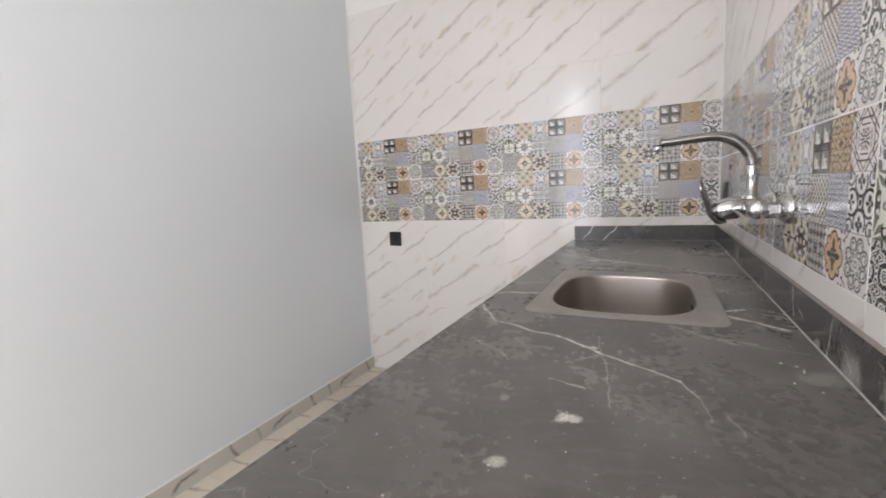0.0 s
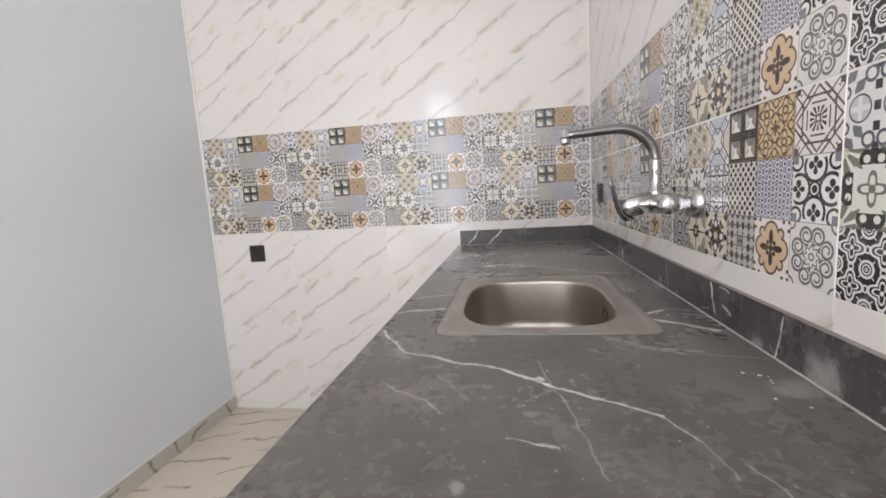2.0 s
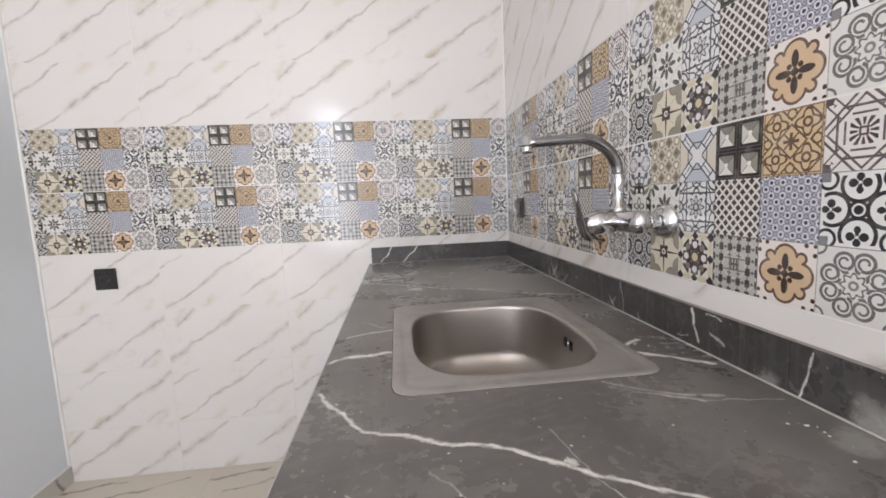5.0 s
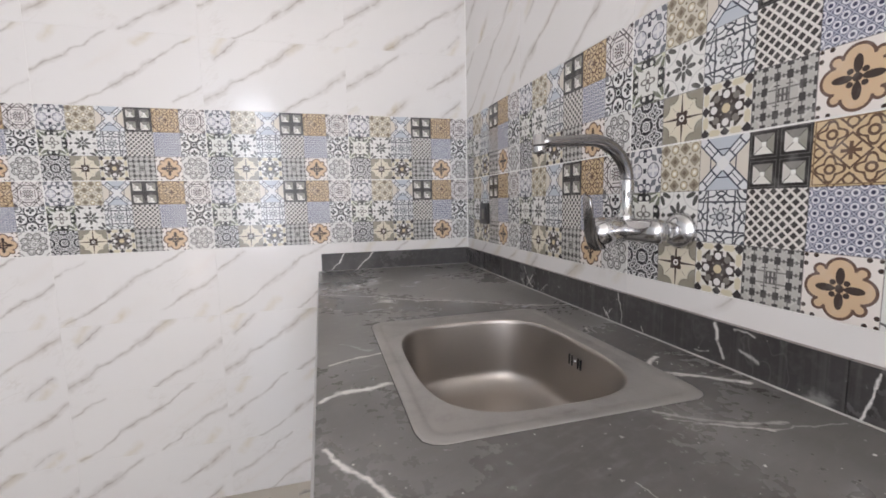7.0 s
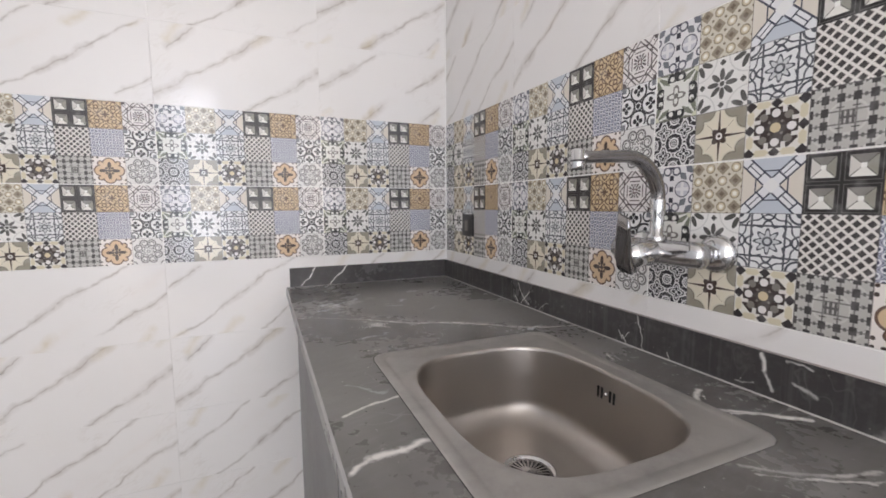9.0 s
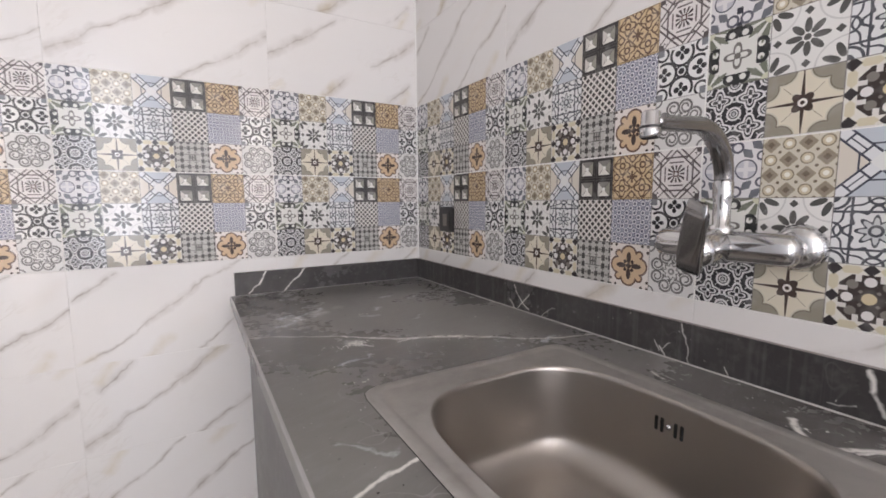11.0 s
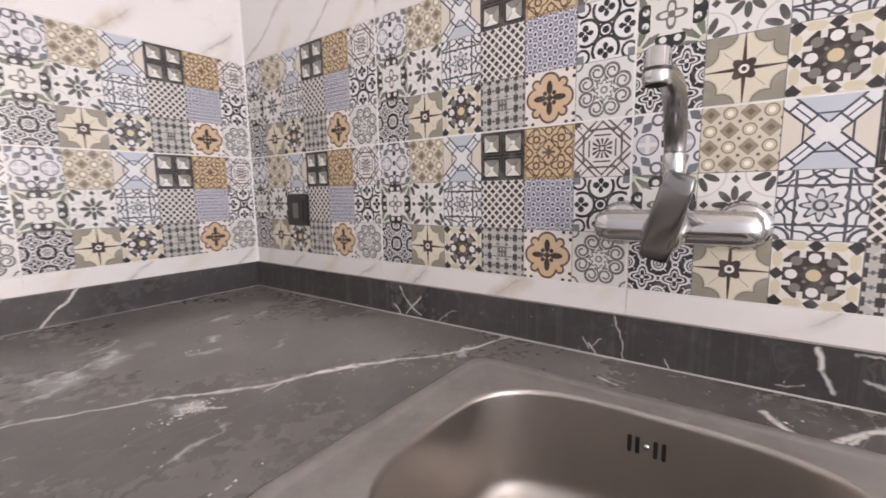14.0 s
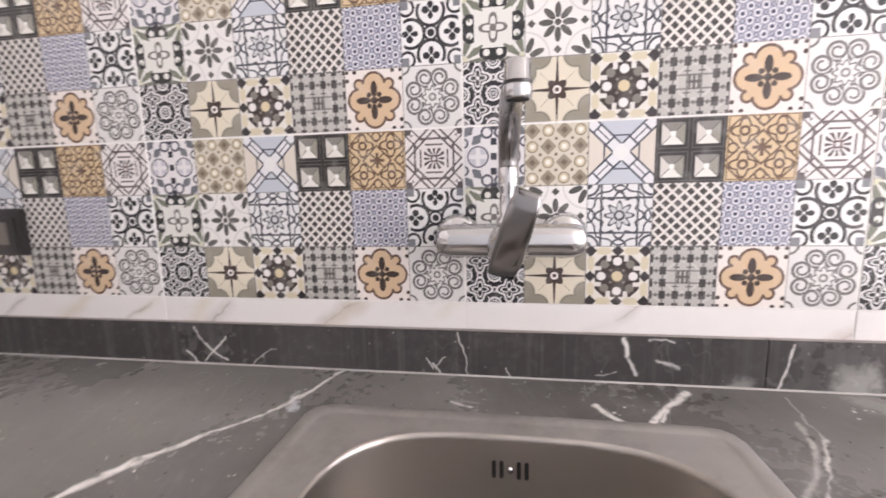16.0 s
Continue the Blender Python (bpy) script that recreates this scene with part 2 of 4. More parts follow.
def m_b3():
    M, x, y, ax, ay = motif("dark_lozenges", (0.62, 0.565, 0.51))
    p, q = wrap(x + y + 8, 0.36), wrap(x - y + 8, 0.36)
    M.lay(mx(abs(p), abs(q)) > 0.150, (0.74, 0.70, 0.66))
    M.lay(mx(abs(p), abs(q)) < 0.120, (0.090, 0.078, 0.076))
    return finish(M, ax, ay)


def m_b4():
    M, x, y, ax, ay = motif("blue_net", (0.24, 0.245, 0.36))
    p, q = wrap(x + y + 8, 0.40), wrap(x - y + 8, 0.40)
    r = hyp(p, q)
    M.lay((mx(abs(p), abs(q)) > 0.182), (0.45, 0.45, 0.54))
    M.lay(near(r, 0.125, 0.035), (0.70, 0.69, 0.74))
    M.lay(r < 0.07, (0.08, 0.08, 0.16))
    return finish(M, ax, ay)


def m_b5():
    M, x, y, ax, ay = motif("black_scroll", (0.78, 0.77, 0.76))
    M.lay((mn(ax, ay) > 0.74), (0.30, 0.305, 0.34))
    X, Y = mx(ax, ay), mn(ax, ay)
    dk = (0.045, 0.042, 0.048)
    d = hyp(X - 0.66, Y)
    M.lay(near(d, 0.44, 0.052) & (X < 0.90), dk)
    lobes = mn(mn(hyp(X - 0.86, Y) - 0.10, hyp(X - 0.70, Y - 0.17) - 0.115), hyp(X - 0.52, Y) - 0.09)
    M.lay(lobes < 0.0, dk)
    M.lay((Y < 0.05) & (X > 0.42) & (X < 0.88), dk)
    M.lay(hyp(X - 0.71, Y - 0.0) < 0.04, (0.78, 0.77, 0.76))
    r = hyp(x, y)
    M.lay(near(r, 0.21, 0.04), dk)
    M.lay(r < 0.12, dk)
    M.lay(near(hyp(ax - 0.80, ay - 0.80), 0.24, 0.045) & (ax + ay < 1.78), dk)
    return finish(M, ax, ay)


def m_c0():
    M, x, y, ax, ay = motif("black_quatrefoil", (0.050, 0.046, 0.052))
    fx, fy = wrap(x + 1, 1.0), wrap(y + 1, 1.0)
    r, a = hyp(fx, fy), mth("ARCTAN2", fy, fx)
    wh = (0.72, 0.70, 0.70)
    M.lay(near(r, 0.33 + 0.09 * cos(a * 4), 0.042), wh)
    M.lay(near(r, 0.19 + 0.08 * cos(a * 4), 0.032), wh)
    e = hyp(abs(fx) - 0.5, abs(fy) - 0.5)
    M.lay(near(e, 0.21, 0.035), wh)
    M.lay(near(e, 0.115, 0.02), wh)
    M.lay(e < 0.06, (0.46, 0.45, 0.46))
    M.lay(near(hyp(abs(fx) - 0.5, fy), 0.085, 0.022) | near(hyp(fx, abs(fy) - 0.5), 0.085, 0.022), wh)
    M.lay((r < 0.06), wh)
    M.lay((near(abs(fx), abs(fy), 0.02)) & (r > 0.36) & (r < 0.5), wh)
    return finish(M, ax, ay)


def m_c1():
    M, x, y, ax, ay = motif("brown_star", (0.72, 0.64, 0.49))
    c = mn(hyp(1.02 - ax, 0.56 - ay) - 0.36, hyp(0.56 - ax, 1.02 - ay) - 0.36)
    c = mn(c, hyp(1 - ax, 1 - ay) - 0.48)
    M.lay(c < 0.06, (0.60, 0.54, 0.42))
    M.lay(near(c, 0.0, 0.018), (0.30, 0.25, 0.17))
    M.lay(c < -0.018, (0.46, 0.41, 0.31))
    r, a = hyp(x, y), mth("ARCTAN2", y, x)
    dk = (0.095, 0.055, 0.042)
    X, Y = mx(ax, ay), mn(ax, ay)
    M.lay(near(ax, ay, 0.012) & (r < 0.75), (0.42, 0.33, 0.22))
    M.lay((Y < 0.055 * (1.0 - X) + 0.014), dk)
    M.lay(r < 0.29 - 0.075 * cos(a * 4), dk)
    M.lay(r < 0.13, (0.82, 0.76, 0.70))
    M.lay(r < 0.065, dk)
    return finish(M, ax, ay)


def m_c2():
    M, x, y, ax, ay = motif("harlequin", (0.73, 0.69, 0.62))
    X, Y = mx(ax, ay), mn(ax, ay)
    dk = (0.065, 0.052, 0.055)
    M.lay((abs(X - 0.84) < 0.115) & (abs(X - 0.84) * 1.0 + abs(Y - 0.44) < 0.27), (0.64, 0.56, 0.38))
    M.lay(abs(ax - 0.85) + abs(ay - 0.85) < 0.21, dk)
    M.lay(abs(X - 0.85) + Y < 0.19, dk)
    M.lay((X < 0.70) & (ax + ay < 1.12), (0.085, 0.060, 0.052))
    M.lay(hyp(X - 0.50, Y) < 0.14, (0.76, 0.72, 0.70))
    M.lay(hyp(ax - 0.40, ay - 0.40) < 0.14, (0.33, 0.285, 0.25))
    M.lay((abs(X - 0.60) < 0.10) & (abs(Y - 0.27) < 0.07), (0.70, 0.66, 0.62))
    M.lay(hyp(ax, ay) < 0.17, (0.64, 0.50, 0.26))
    M.lay(abs(ax - 0.20) + abs(ay - 0.20) < 0.06, (0.33, 0.285, 0.25))
    return finish(M, ax, ay)


def m_c3():
    M, x, y, ax, ay = motif("grey_squares", (0.475, 0.45, 0.415))
    fx, fy = wrap(x + 1.2, 0.4), wrap(y + 1.2, 0.4)
    r = hyp(x, y)
    M.lay(near(r, 0.50, 0.03) | near(r, 1.05, 0.03), (0.56, 0.54, 0.50))
    M.lay((abs(fx) < 0.025) | (abs(fy) < 0.025), (0.30, 0.28, 0.265))
    m = mx(abs(fx), abs(fy) * 0.75)
    M.lay((m < 0.10) & (mx(ax, ay) > 0.3), (0.10, 0.09, 0.088))
    M.lay((near(abs(fx), 0.2, 0.035)) & (abs(fy) < 0.06) & (mx(ax, ay) > 0.45), (0.20, 0.19, 0.18))
    M.lay((mx(ax, ay) < 0.22) & (near(ax, 0.13, 0.035) | (mn(ax, ay) < 0.04)), (0.18, 0.17, 0.16))
    return finish(M, ax, ay)


def m_c4():
    M, x, y, ax, ay = motif("ochre_quatrefoil", (0.80, 0.73, 0.68))
    X, Y = mx(ax, ay), mn(ax, ay)
    shape = mn(hyp(X - 0.52, Y) - 0.42, mn(X - 0.62, hyp(ax - 0.52, ay - 0.52) - 0.20))
    M.lay(shape < 0.0, (0.23, 0.125, 0.085))
    M.lay(shape < -0.085, (0.66, 0.44, 0.245))
    dk = (0.095, 0.058, 0.045)
    M.lay((hyp((X - 0.40) * 0.45, Y) < 0.135 - 0.05 * X), dk)
    M.lay((hyp(ax - 0.18, ay - 0.18) < 0.085), dk)
    M.lay(hyp(x, y) < 0.12, dk)
    M.lay((hyp(ax - 0.93, ay - 0.66) < 0.07) | (hyp(ax - 0.66, ay - 0.93) < 0.07) | (hyp(ax - 0.93, ay - 0.93) < 0.06), dk)
    return finish(M, ax, ay, (0.5, 0.4, 0.35))


def m_c5():
    M, x, y, ax, ay = motif("grey_rings", (0.71, 0.69, 0.67))
    r, a = hyp(x, y), mth("ARCTAN2", y, x)
    ln = (0.25, 0.23, 0.225)
    f = wrap(a + math.pi * 2, math.pi / 4)
    px, py = r * cos(f) - 0.66, r * mth("SINE", f)
    d = hyp(px, py)
    b = mth("ARCTAN2", py, px)
    M.lay(near(d, 0.245 + 0.014 * b, 0.044), ln)
    M.lay(near(d, 0.115 + 0.02 * b, 0.034) & (b > -1.5), ln)
    M.lay(near(r, 0.29 + 0.05 * cos(a * 8), 0.032), ln)
    M.lay(near(r, 0.10, 0.035), (0.35, 0.34, 0.335))
    M.lay(near(hyp(1 - ax, 1 - ay), 0.24, 0.035), ln)
    return finish(M, ax, ay)


PRINTS = [[m_a0(), m_a1(), m_a2(), m_a3(), m_a4(), m_a5()],
          [m_b0(), m_b1(), m_b2(), m_b3(), m_b4(), m_b5()],
          [m_c0(), m_c1(), m_c2(), m_c3(), m_c4(), m_c5()]]


# ---- plain materials ----
def white_marble(name, base, vein, rough, rows, amp=0.02, warm=(0.62, 0.50, 0.40), turn=True, other=None):
    M = Mat(name, base, rough)
    u, v = M.uv()
    k = M.rand()
    if turn:
        half = k > 0.5
        u = u + half * (0.5 - 2.0 * u)
        v = v + half * (0.25 - 2.0 * v)
    w = mth("FLOOR", k * 7.0) * 3.1
    n1 = M.noise(7, 3, 0.6, (u, v, 0.0), w)
    n2 = M.noise(9, 3, 0.6, (u, v, 5.0), w)
    x, y = u + (n1 - 0.5) * amp * 2.2, v + (n2 - 0.5) * amp * 2.2
    n3 = M.noise(26, 4, 0.65, (u, v, 2.0), w)
    cloud = M.noise(4, 3, 0.5, (u, v, 9.0), w)
    M.lay(clamp01((cloud - 0.45) * 2.2) * 0.22, (base[0] * 0.86, base[1] * 0.85, base[2] * 0.84))
    gate = clamp01((M.noise(6, 2, 0.5, (u, v, 13.0), w) - 0.33) * 7)
    s = strokes(x, y, [(a, b, c, d, e * 1.6, g) for a, b, c, d, e, g in rows], 1.0)
    if other:
        pick = mth("FRACT", k * 13.0) > 0.5
        s = s * (1.0 - pick) + strokes(x, y, other, 1.0) * pick
    M.lay(clamp01(s * (n3 * 2.4 - 0.45)) * 0.88 * gate, vein)
    fine = strokes(x, y, [(a, b, c, d, 0.0026, 0.9) for a, b, c, d, _, _ in rows], 0.9)
    if other:
        fine = fine * (1.0 - pick) + strokes(x, y, [(a, b, c, d, 0.0026, 0.9) for a, b, c, d, _, _ in other], 0.9) * pick
    M.lay(fine * clamp01(n3 * 3.4 - 1.2) * gate, (vein[0] * 0.8, vein[1] * 0.77, vein[2] * 0.75))
    if turn:
        sk = M.noise(1.0, 3, 0.55, (u * 7 + v * 9, v * 26 - u * 20, 21.0), w)
        sk2 = M.noise(5, 2, 0.5, (u, v, 31.0), w)
        M.lay(clamp01(1 - abs(sk - 0.5) * 30) * clamp01((sk2 - 0.55) * 8) * 0.35, (vein[0] * 1.1, vein[1] * 1.08, vein[2] * 1.03))
        M.lay(clamp01((sk - 0.60) * 9) * clamp01((sk2 - 0.54) * 6) * 0.25, (vein[0] * 1.2, vein[1] * 1.15, vein[2] * 1.08))
    if turn:
        M.lay(clamp01(strokes(x, y, [(0.045, 0.205, 0.085, 0.255, 0.020, 0.8), (0.30, 0.21, 0.345, 0.255, 0.022, 0.8), (0.46, 0.23, 0.49, 0.25, 0.014, 0.6)], 1.0) * (n3 * 2.6 - 0.6)) * 0.55, (0.56, 0.47, 0.31))
    wide = strokes(x, y, [(a, b, c, d, e * 2.2, 0.5) for a, b, c, d, e, _ in rows[:3]], 1.0)
    M.lay(wide * clamp01(cloud * 3 - 1.2) * 0.35, warm)
    return M.done()


WALL_VEINS = [(0.0, 0.03, 0.10, 0.095, 0.011, 0.9), (0.10, 0.095, 0.22, 0.165, 0.007, 0.8), (0.22, 0.165, 0.34, 0.25, 0.013, 0.9),
              (0.26, 0.0, 0.37, 0.065, 0.008, 0.8), (0.37, 0.065, 0.50, 0.155, 0.013, 0.9), (0.04, 0.18, 0.12, 0.24, 0.009, 0.6)]
OTHER_VEINS = [(0.0, 0.10, 0.11, 0.165, 0.012, 0.9), (0.11, 0.165, 0.22, 0.245, 0.008, 0.8), (0.10, 0.0, 0.22, 0.07, 0.008, 0.8),
               (0.22, 0.07, 0.35, 0.155, 0.014, 0.9), (0.35, 0.155, 0.48, 0.245, 0.008, 0.8), (0.40, 0.02, 0.50, 0.08, 0.010, 0.6)]
wall_tile_mat = white_marble("glossy_white_marble_tile", (0.75, 0.725, 0.71), (0.46, 0.42, 0.39), 0.12, WALL_VEINS, 0.026, other=OTHER_VEINS)
FLOOR_VEINS = [(0.0, 0.10, 0.28, 0.16, 0.008, 0.9), (0.25, 0.30, 0.60, 0.36, 0.009, 0.8), (0.1, 0.42, 0.4, 0.5, 0.007, 0.8),
               (0.3, 0.05, 0.55, 0.18, 0.006, 0.8), (0.02, 0.28, 0.2, 0.36, 0.006, 0.7), (0.0, 0.52, 0.24, 0.56, 0.008, 0.9), (0.22, 0.45, 0.5, 0.54, 0.006, 0.8), (0.35, 0.22, 0.6, 0.27, 0.007, 0.8)]
floor_tile_mat = white_marble("cream_marble_floor_tile", (0.68, 0.62, 0.53), (0.19, 0.165, 0.15), 0.16, FLOOR_VEINS, 0.04, turn=False)
skirt_mat = white_marble("grey_marble_skirting", (0.57, 0.565, 0.52), (0.13, 0.11, 0.105), 0.2, [(0.05, 0.0, 0.10, 0.09, 0.009, 1.0), (0.24, 0.055, 0.30, 0.05, 0.008, 1.0), (0.30, 0.05, 0.35, 0.02, 0.008, 1.0), (0.42, 0.0, 0.44, 0.07, 0.008, 1.0)], 0.03, turn=False)


def paint(name, base, rough, scale=3.0, depth=0.04):
    M = Mat(name, base, rough)
    n = M.noise(scale, 4)
    M.lay(clamp01((n - 0.4) * 2) * depth * 4, tuple(c * 0.9 for c in base))
    f = M.noise(220, 2)
    M.bump(f, 0.0006, 0.15)
    return M.done()


grey_paint = paint("pale_grey_satin_paint", (0.765, 0.815, 0.865), 0.38, 1.5, 0.05)
white_paint = paint("white_ceiling_paint", (0.80, 0.79, 0.77), 0.7)
white_grout = paint("white_grout", (0.76, 0.74, 0.71), 0.8, 40, 0.1)
sealant = Mat("white_sealant", (0.80, 0.79, 0.77), 0.35).done()


# Smear streaks whose bluish glints are painted into the worktop colour.
WIPE_GLINTS = [(-0.565, -0.405, -0.530, -0.385, 0.0102, 0.9), (-0.530, -0.385, -0.500, -0.350, 0.0119, 1.0), (-0.500, -0.350, -0.455, -0.325, 0.0085, 0.9), (-0.455, -0.325, -0.435, -0.285, 0.0119, 1.0),
         (-0.545, -0.345, -0.505, -0.325, 0.0085, 0.8), (-0.47, -0.36, -0.42, -0.335, 0.0068, 0.8), (-0.36, -0.415, -0.335, -0.43, 0.0102, 0.8), (-0.315, -0.365, -0.30, -0.355, 0.0136, 0.9),
         (-0.46, -0.25, -0.41, -0.23, 0.0068, 0.7), (-0.25, -0.25, -0.21, -0.24, 0.0068, 0.7), (-0.20, -0.30, -0.15, -0.285, 0.0068, 0.6),
         (-0.50, -0.70, -0.45, -0.68, 0.0051, 0.6), (-0.58, -0.93, -0.54, -0.97, 0.0068, 0.5), (-0.28, -0.50, -0.24, -0.48, 0.0068, 0.6), (-0.13, -0.78, -0.08, -0.77, 0.0068, 0.7)]


def dark_marble(name, base, veins, spots=(), rough=0.27, plane="xy", dust=0.55):
    M = Mat(name, base, rough)
    px, py, pz = M.pos()
    x, y = (px, py) if plane == "xy" else (py, pz)
    if plane == "xz":
        x, y = px, pz
    n1, n2 = M.noise(14, 4, 0.6), M.noise(17, 4, 0.6, (px, py, pz + 3.0))
    wx, wy = x + (n1 - 0.5) * 0.03, y + (n2 - 0.5) * 0.03
    cloud, fine = M.noise(5, 4, 0.52), M.noise(60, 4, 0.6)
    grime = M.noise(2.2, 5, 0.58)
    M.lay(clamp01((cloud - 0.40) * 2.2) * 0.5, tuple(c * 0.55 for c in base))
    M.lay(clamp01((grime - 0.38) * 1.9) * dust, (0.235, 0.222, 0.205))
    wipe = M.noise(3.0, 4, 0.52, (px * 2.6 + py * 1.4, py * 1.1 - px * 1.8, pz + 11.0))
    M.lay(clamp01((wipe - 0.46) * 2.2) * dust * 0.9, (0.27, 0.26, 0.25))
    M.lay(clamp01((fine - 0.48) * 2.2) * 0.22, (0.25, 0.24, 0.23))
    if spots:
        scr = M.noise(1.0, 4, 0.6, (px * 16 + py * 6, py * 62 - px * 20, pz + 5.0))
        M.lay(clamp01((scr - 0.52) * 4) * 0.22, (0.27, 0.26, 0.255))
        M.lay(clamp01((0.44 - scr) * 4) * 0.25, (0.06, 0.055, 0.054))
    specks = M.noise(110, 2, 0.5)
    M.lay(clamp01((specks - 0.72) * 30) * 0.7, (0.42, 0.40, 0.38))
    M.lay(clamp01((0.27 - specks) * 30) * 0.6, (0.03, 0.028, 0.027))
    hair = abs(M.noise(6.0, 3, 0.5, (px, py * 1.4, pz + 7.0)) - 0.5)
    M.lay(clamp01(1 - hair * 220) * clamp01((cloud - 0.46) * 7) * dust * 0.7, (0.40, 0.38, 0.37))
    if veins:
        M.lay(clamp01(strokes(wx, wy, veins, 0.8) * clamp01(fine * 4.0 - 0.9) * 1.2), (0.78, 0.75, 0.72))
    if spots:
        qx, qy = x + (n1 - 0.5) * 0.09 + (fine - 0.5) * 0.010, y + (n2 - 0.5) * 0.09
        # Painted glints, then a dark edge beside each one.
        M.lay(clamp01(strokes(qx, qy, WIPE_GLINTS, 0.8) * clamp01(fine * 5.0 - 1.6)), (0.64, 0.66, 0.70))
        M.lay(clamp01(strokes(qx + 0.006, qy - 0.012, WIPE_GLINTS, 0.8) * clamp01(fine * 4.0 - 1.4)) * 0.8, (0.06, 0.056, 0.055))
    # Wide spots brighten the slab by colour, as stronger light on dust would.
    for sx, sy, r, s in spots:
        wide = r > 0.1
        d = hyp(wx - sx, wy - sy) + (fine - 0.5) * min(r * 1.6, 0.06) + (wipe - 0.5) * (r if wide else 0.0)
        M.lay(clamp01((1 - d / r) * (1.2 if wide else 2)) * (s * 0.55 if wide else s), (0.62, 0.61, 0.58))
    M.rough(clamp01(rough + (grime - 0.5) * 0.5 + (fine - 0.5) * 0.15))
    M.bump(fine, 0.0008, 0.12)
    return M.done()


TOP_VEINS = [
    # the long vein beyond the sink
    (-0.020, -0.805, -0.094, -0.780, 0.0047, 0.9), (-0.094, -0.780, -0.133, -0.764, 0.0060, 0.9), (-0.133, -0.764, -0.195, -0.712, 0.0037, 0.9), (-0.195, -0.712, -0.249, -0.673, 0.0063, 0.9),
    (-0.249, -0.673, -0.296, -0.647, 0.0095, 1.0), (-0.296, -0.647, -0.336, -0.632, 0.0080, 0.9), (-0.336, -0.632, -0.383, -0.607, 0.0060, 0.9), (-0.383, -0.607, -0.411, -0.588, 0.0065, 0.9),
    (-0.411, -0.588, -0.469, -0.534, 0.0050, 0.9), (-0.469, -0.534, -0.540, -0.498, 0.0035, 0.8), (-0.540, -0.498, -0.625, -0.450, 0.0040, 0.8), (-0.341, -0.629, -0.371, -0.635, 0.0030, 0.9),
    (-0.457, -0.593, -0.445, -0.609, 0.0035, 0.9), (-0.445, -0.609, -0.424, -0.637, 0.0035, 0.9),
    # the long vein on the near side
    (-0.615, -1.275, -0.600, -1.307, 0.0035, 0.9), (-0.600, -1.307, -0.546, -1.381, 0.0042, 0.9), (-0.546, -1.381, -0.473, -1.417, 0.0045, 0.9), (-0.473, -1.417, -0.402, -1.444, 0.0050, 0.9),
    (-0.402, -1.444, -0.338, -1.487, 0.0045, 0.9), (-0.338, -1.487, -0.273, -1.532, 0.0040, 0.9), (-0.273, -1.532, -0.209, -1.576, 0.0034, 0.9), (-0.209, -1.576, -0.186, -1.620, 0.0020, 0.65), (-0.186, -1.620, -0.180, -1.670, 0.0016, 0.4),
    (-0.550, -1.496, -0.479, -1.550, 0.0020, 0.5), (-0.479, -1.550, -0.454, -1.576, 0.0022, 0.6), (-0.472, -1.470, -0.426, -1.544, 0.0014, 0.35),
    (-0.220, -1.330, -0.185, -1.358, 0.0018, 0.5), (-0.185, -1.358, -0.124, -1.393, 0.0024, 0.6), (-0.124, -1.393, -0.026, -1.405, 0.0015, 0.4),
    (-0.109, -1.236, -0.029, -1.285, 0.0028, 0.7), (-0.080, -1.166, -0.112, -1.187, 0.0065, 1.0), (-0.028, -1.290, -0.072, -1.257, 0.0060, 1.0), (-0.072, -1.257, -0.111, -1.225, 0.0060, 0.9),
    (-0.095, -1.387, -0.156, -1.366, 0.0040, 0.45), (-0.156, -1.366, -0.219, -1.317, 0.0040, 0.35), (-0.089, -0.985, -0.098, -1.011, 0.0040, 0.8),
    (-0.616, -1.160, -0.592, -1.143, 0.0060, 0.8), (-0.592, -1.143, -0.550, -1.139, 0.0105, 0.9), (-0.550, -1.139, -0.520, -1.128, 0.0075, 0.8),
    (-0.602, -1.028, -0.560, -1.008, 0.0040, 0.9), (-0.560, -1.008, -0.514, -0.999, 0.0048, 0.9),
    (-0.335, -1.421, -0.314, -1.522, 0.0012, 0.3), (-0.314, -1.522, -0.289, -1.679, 0.0014, 0.4), (-0.164, -1.651, -0.150, -1.695, 0.0018, 0.4), (-0.380, -1.621, -0.328, -1.638, 0.0018, 0.6)]
# Radii above 0.1 paint brighter light over dusty areas; the rest are small marks.
TOP_SPOTS = [(-0.38, -0.28, 0.40, 0.05), (-0.16, -0.48, 0.36, 0.26), (-0.28, -0.62, 0.34, 0.10), (-0.56, -0.84, 0.24, 0.18), (-0.05, -0.95, 0.18, 0.22), (-0.60, -1.02, 0.17, 0.20), (-0.60, -1.32, 0.15, 0.15), (-0.449, -0.60, 0.022, 0.6), (-0.521, -0.375, 0.04, 0.35), (-0.45, -0.33, 0.035, 0.35), (-0.39, -0.30, 0.02, 0.3), (-0.349, -1.569, 0.010, 0.3),
             (-0.336, -1.719, 0.016, 0.9), (-0.382, -1.834, 0.012, 0.7), (-0.42, -1.70, 0.010, 0.4), (-0.332, -1.480, 0.007, 1.0), (-0.04, -1.50, 0.03, 0.3)]
counter_mat = dark_marble("dark_grey_marble_worktop", (0.108, 0.100, 0.096), TOP_VEINS, TOP_SPOTS)
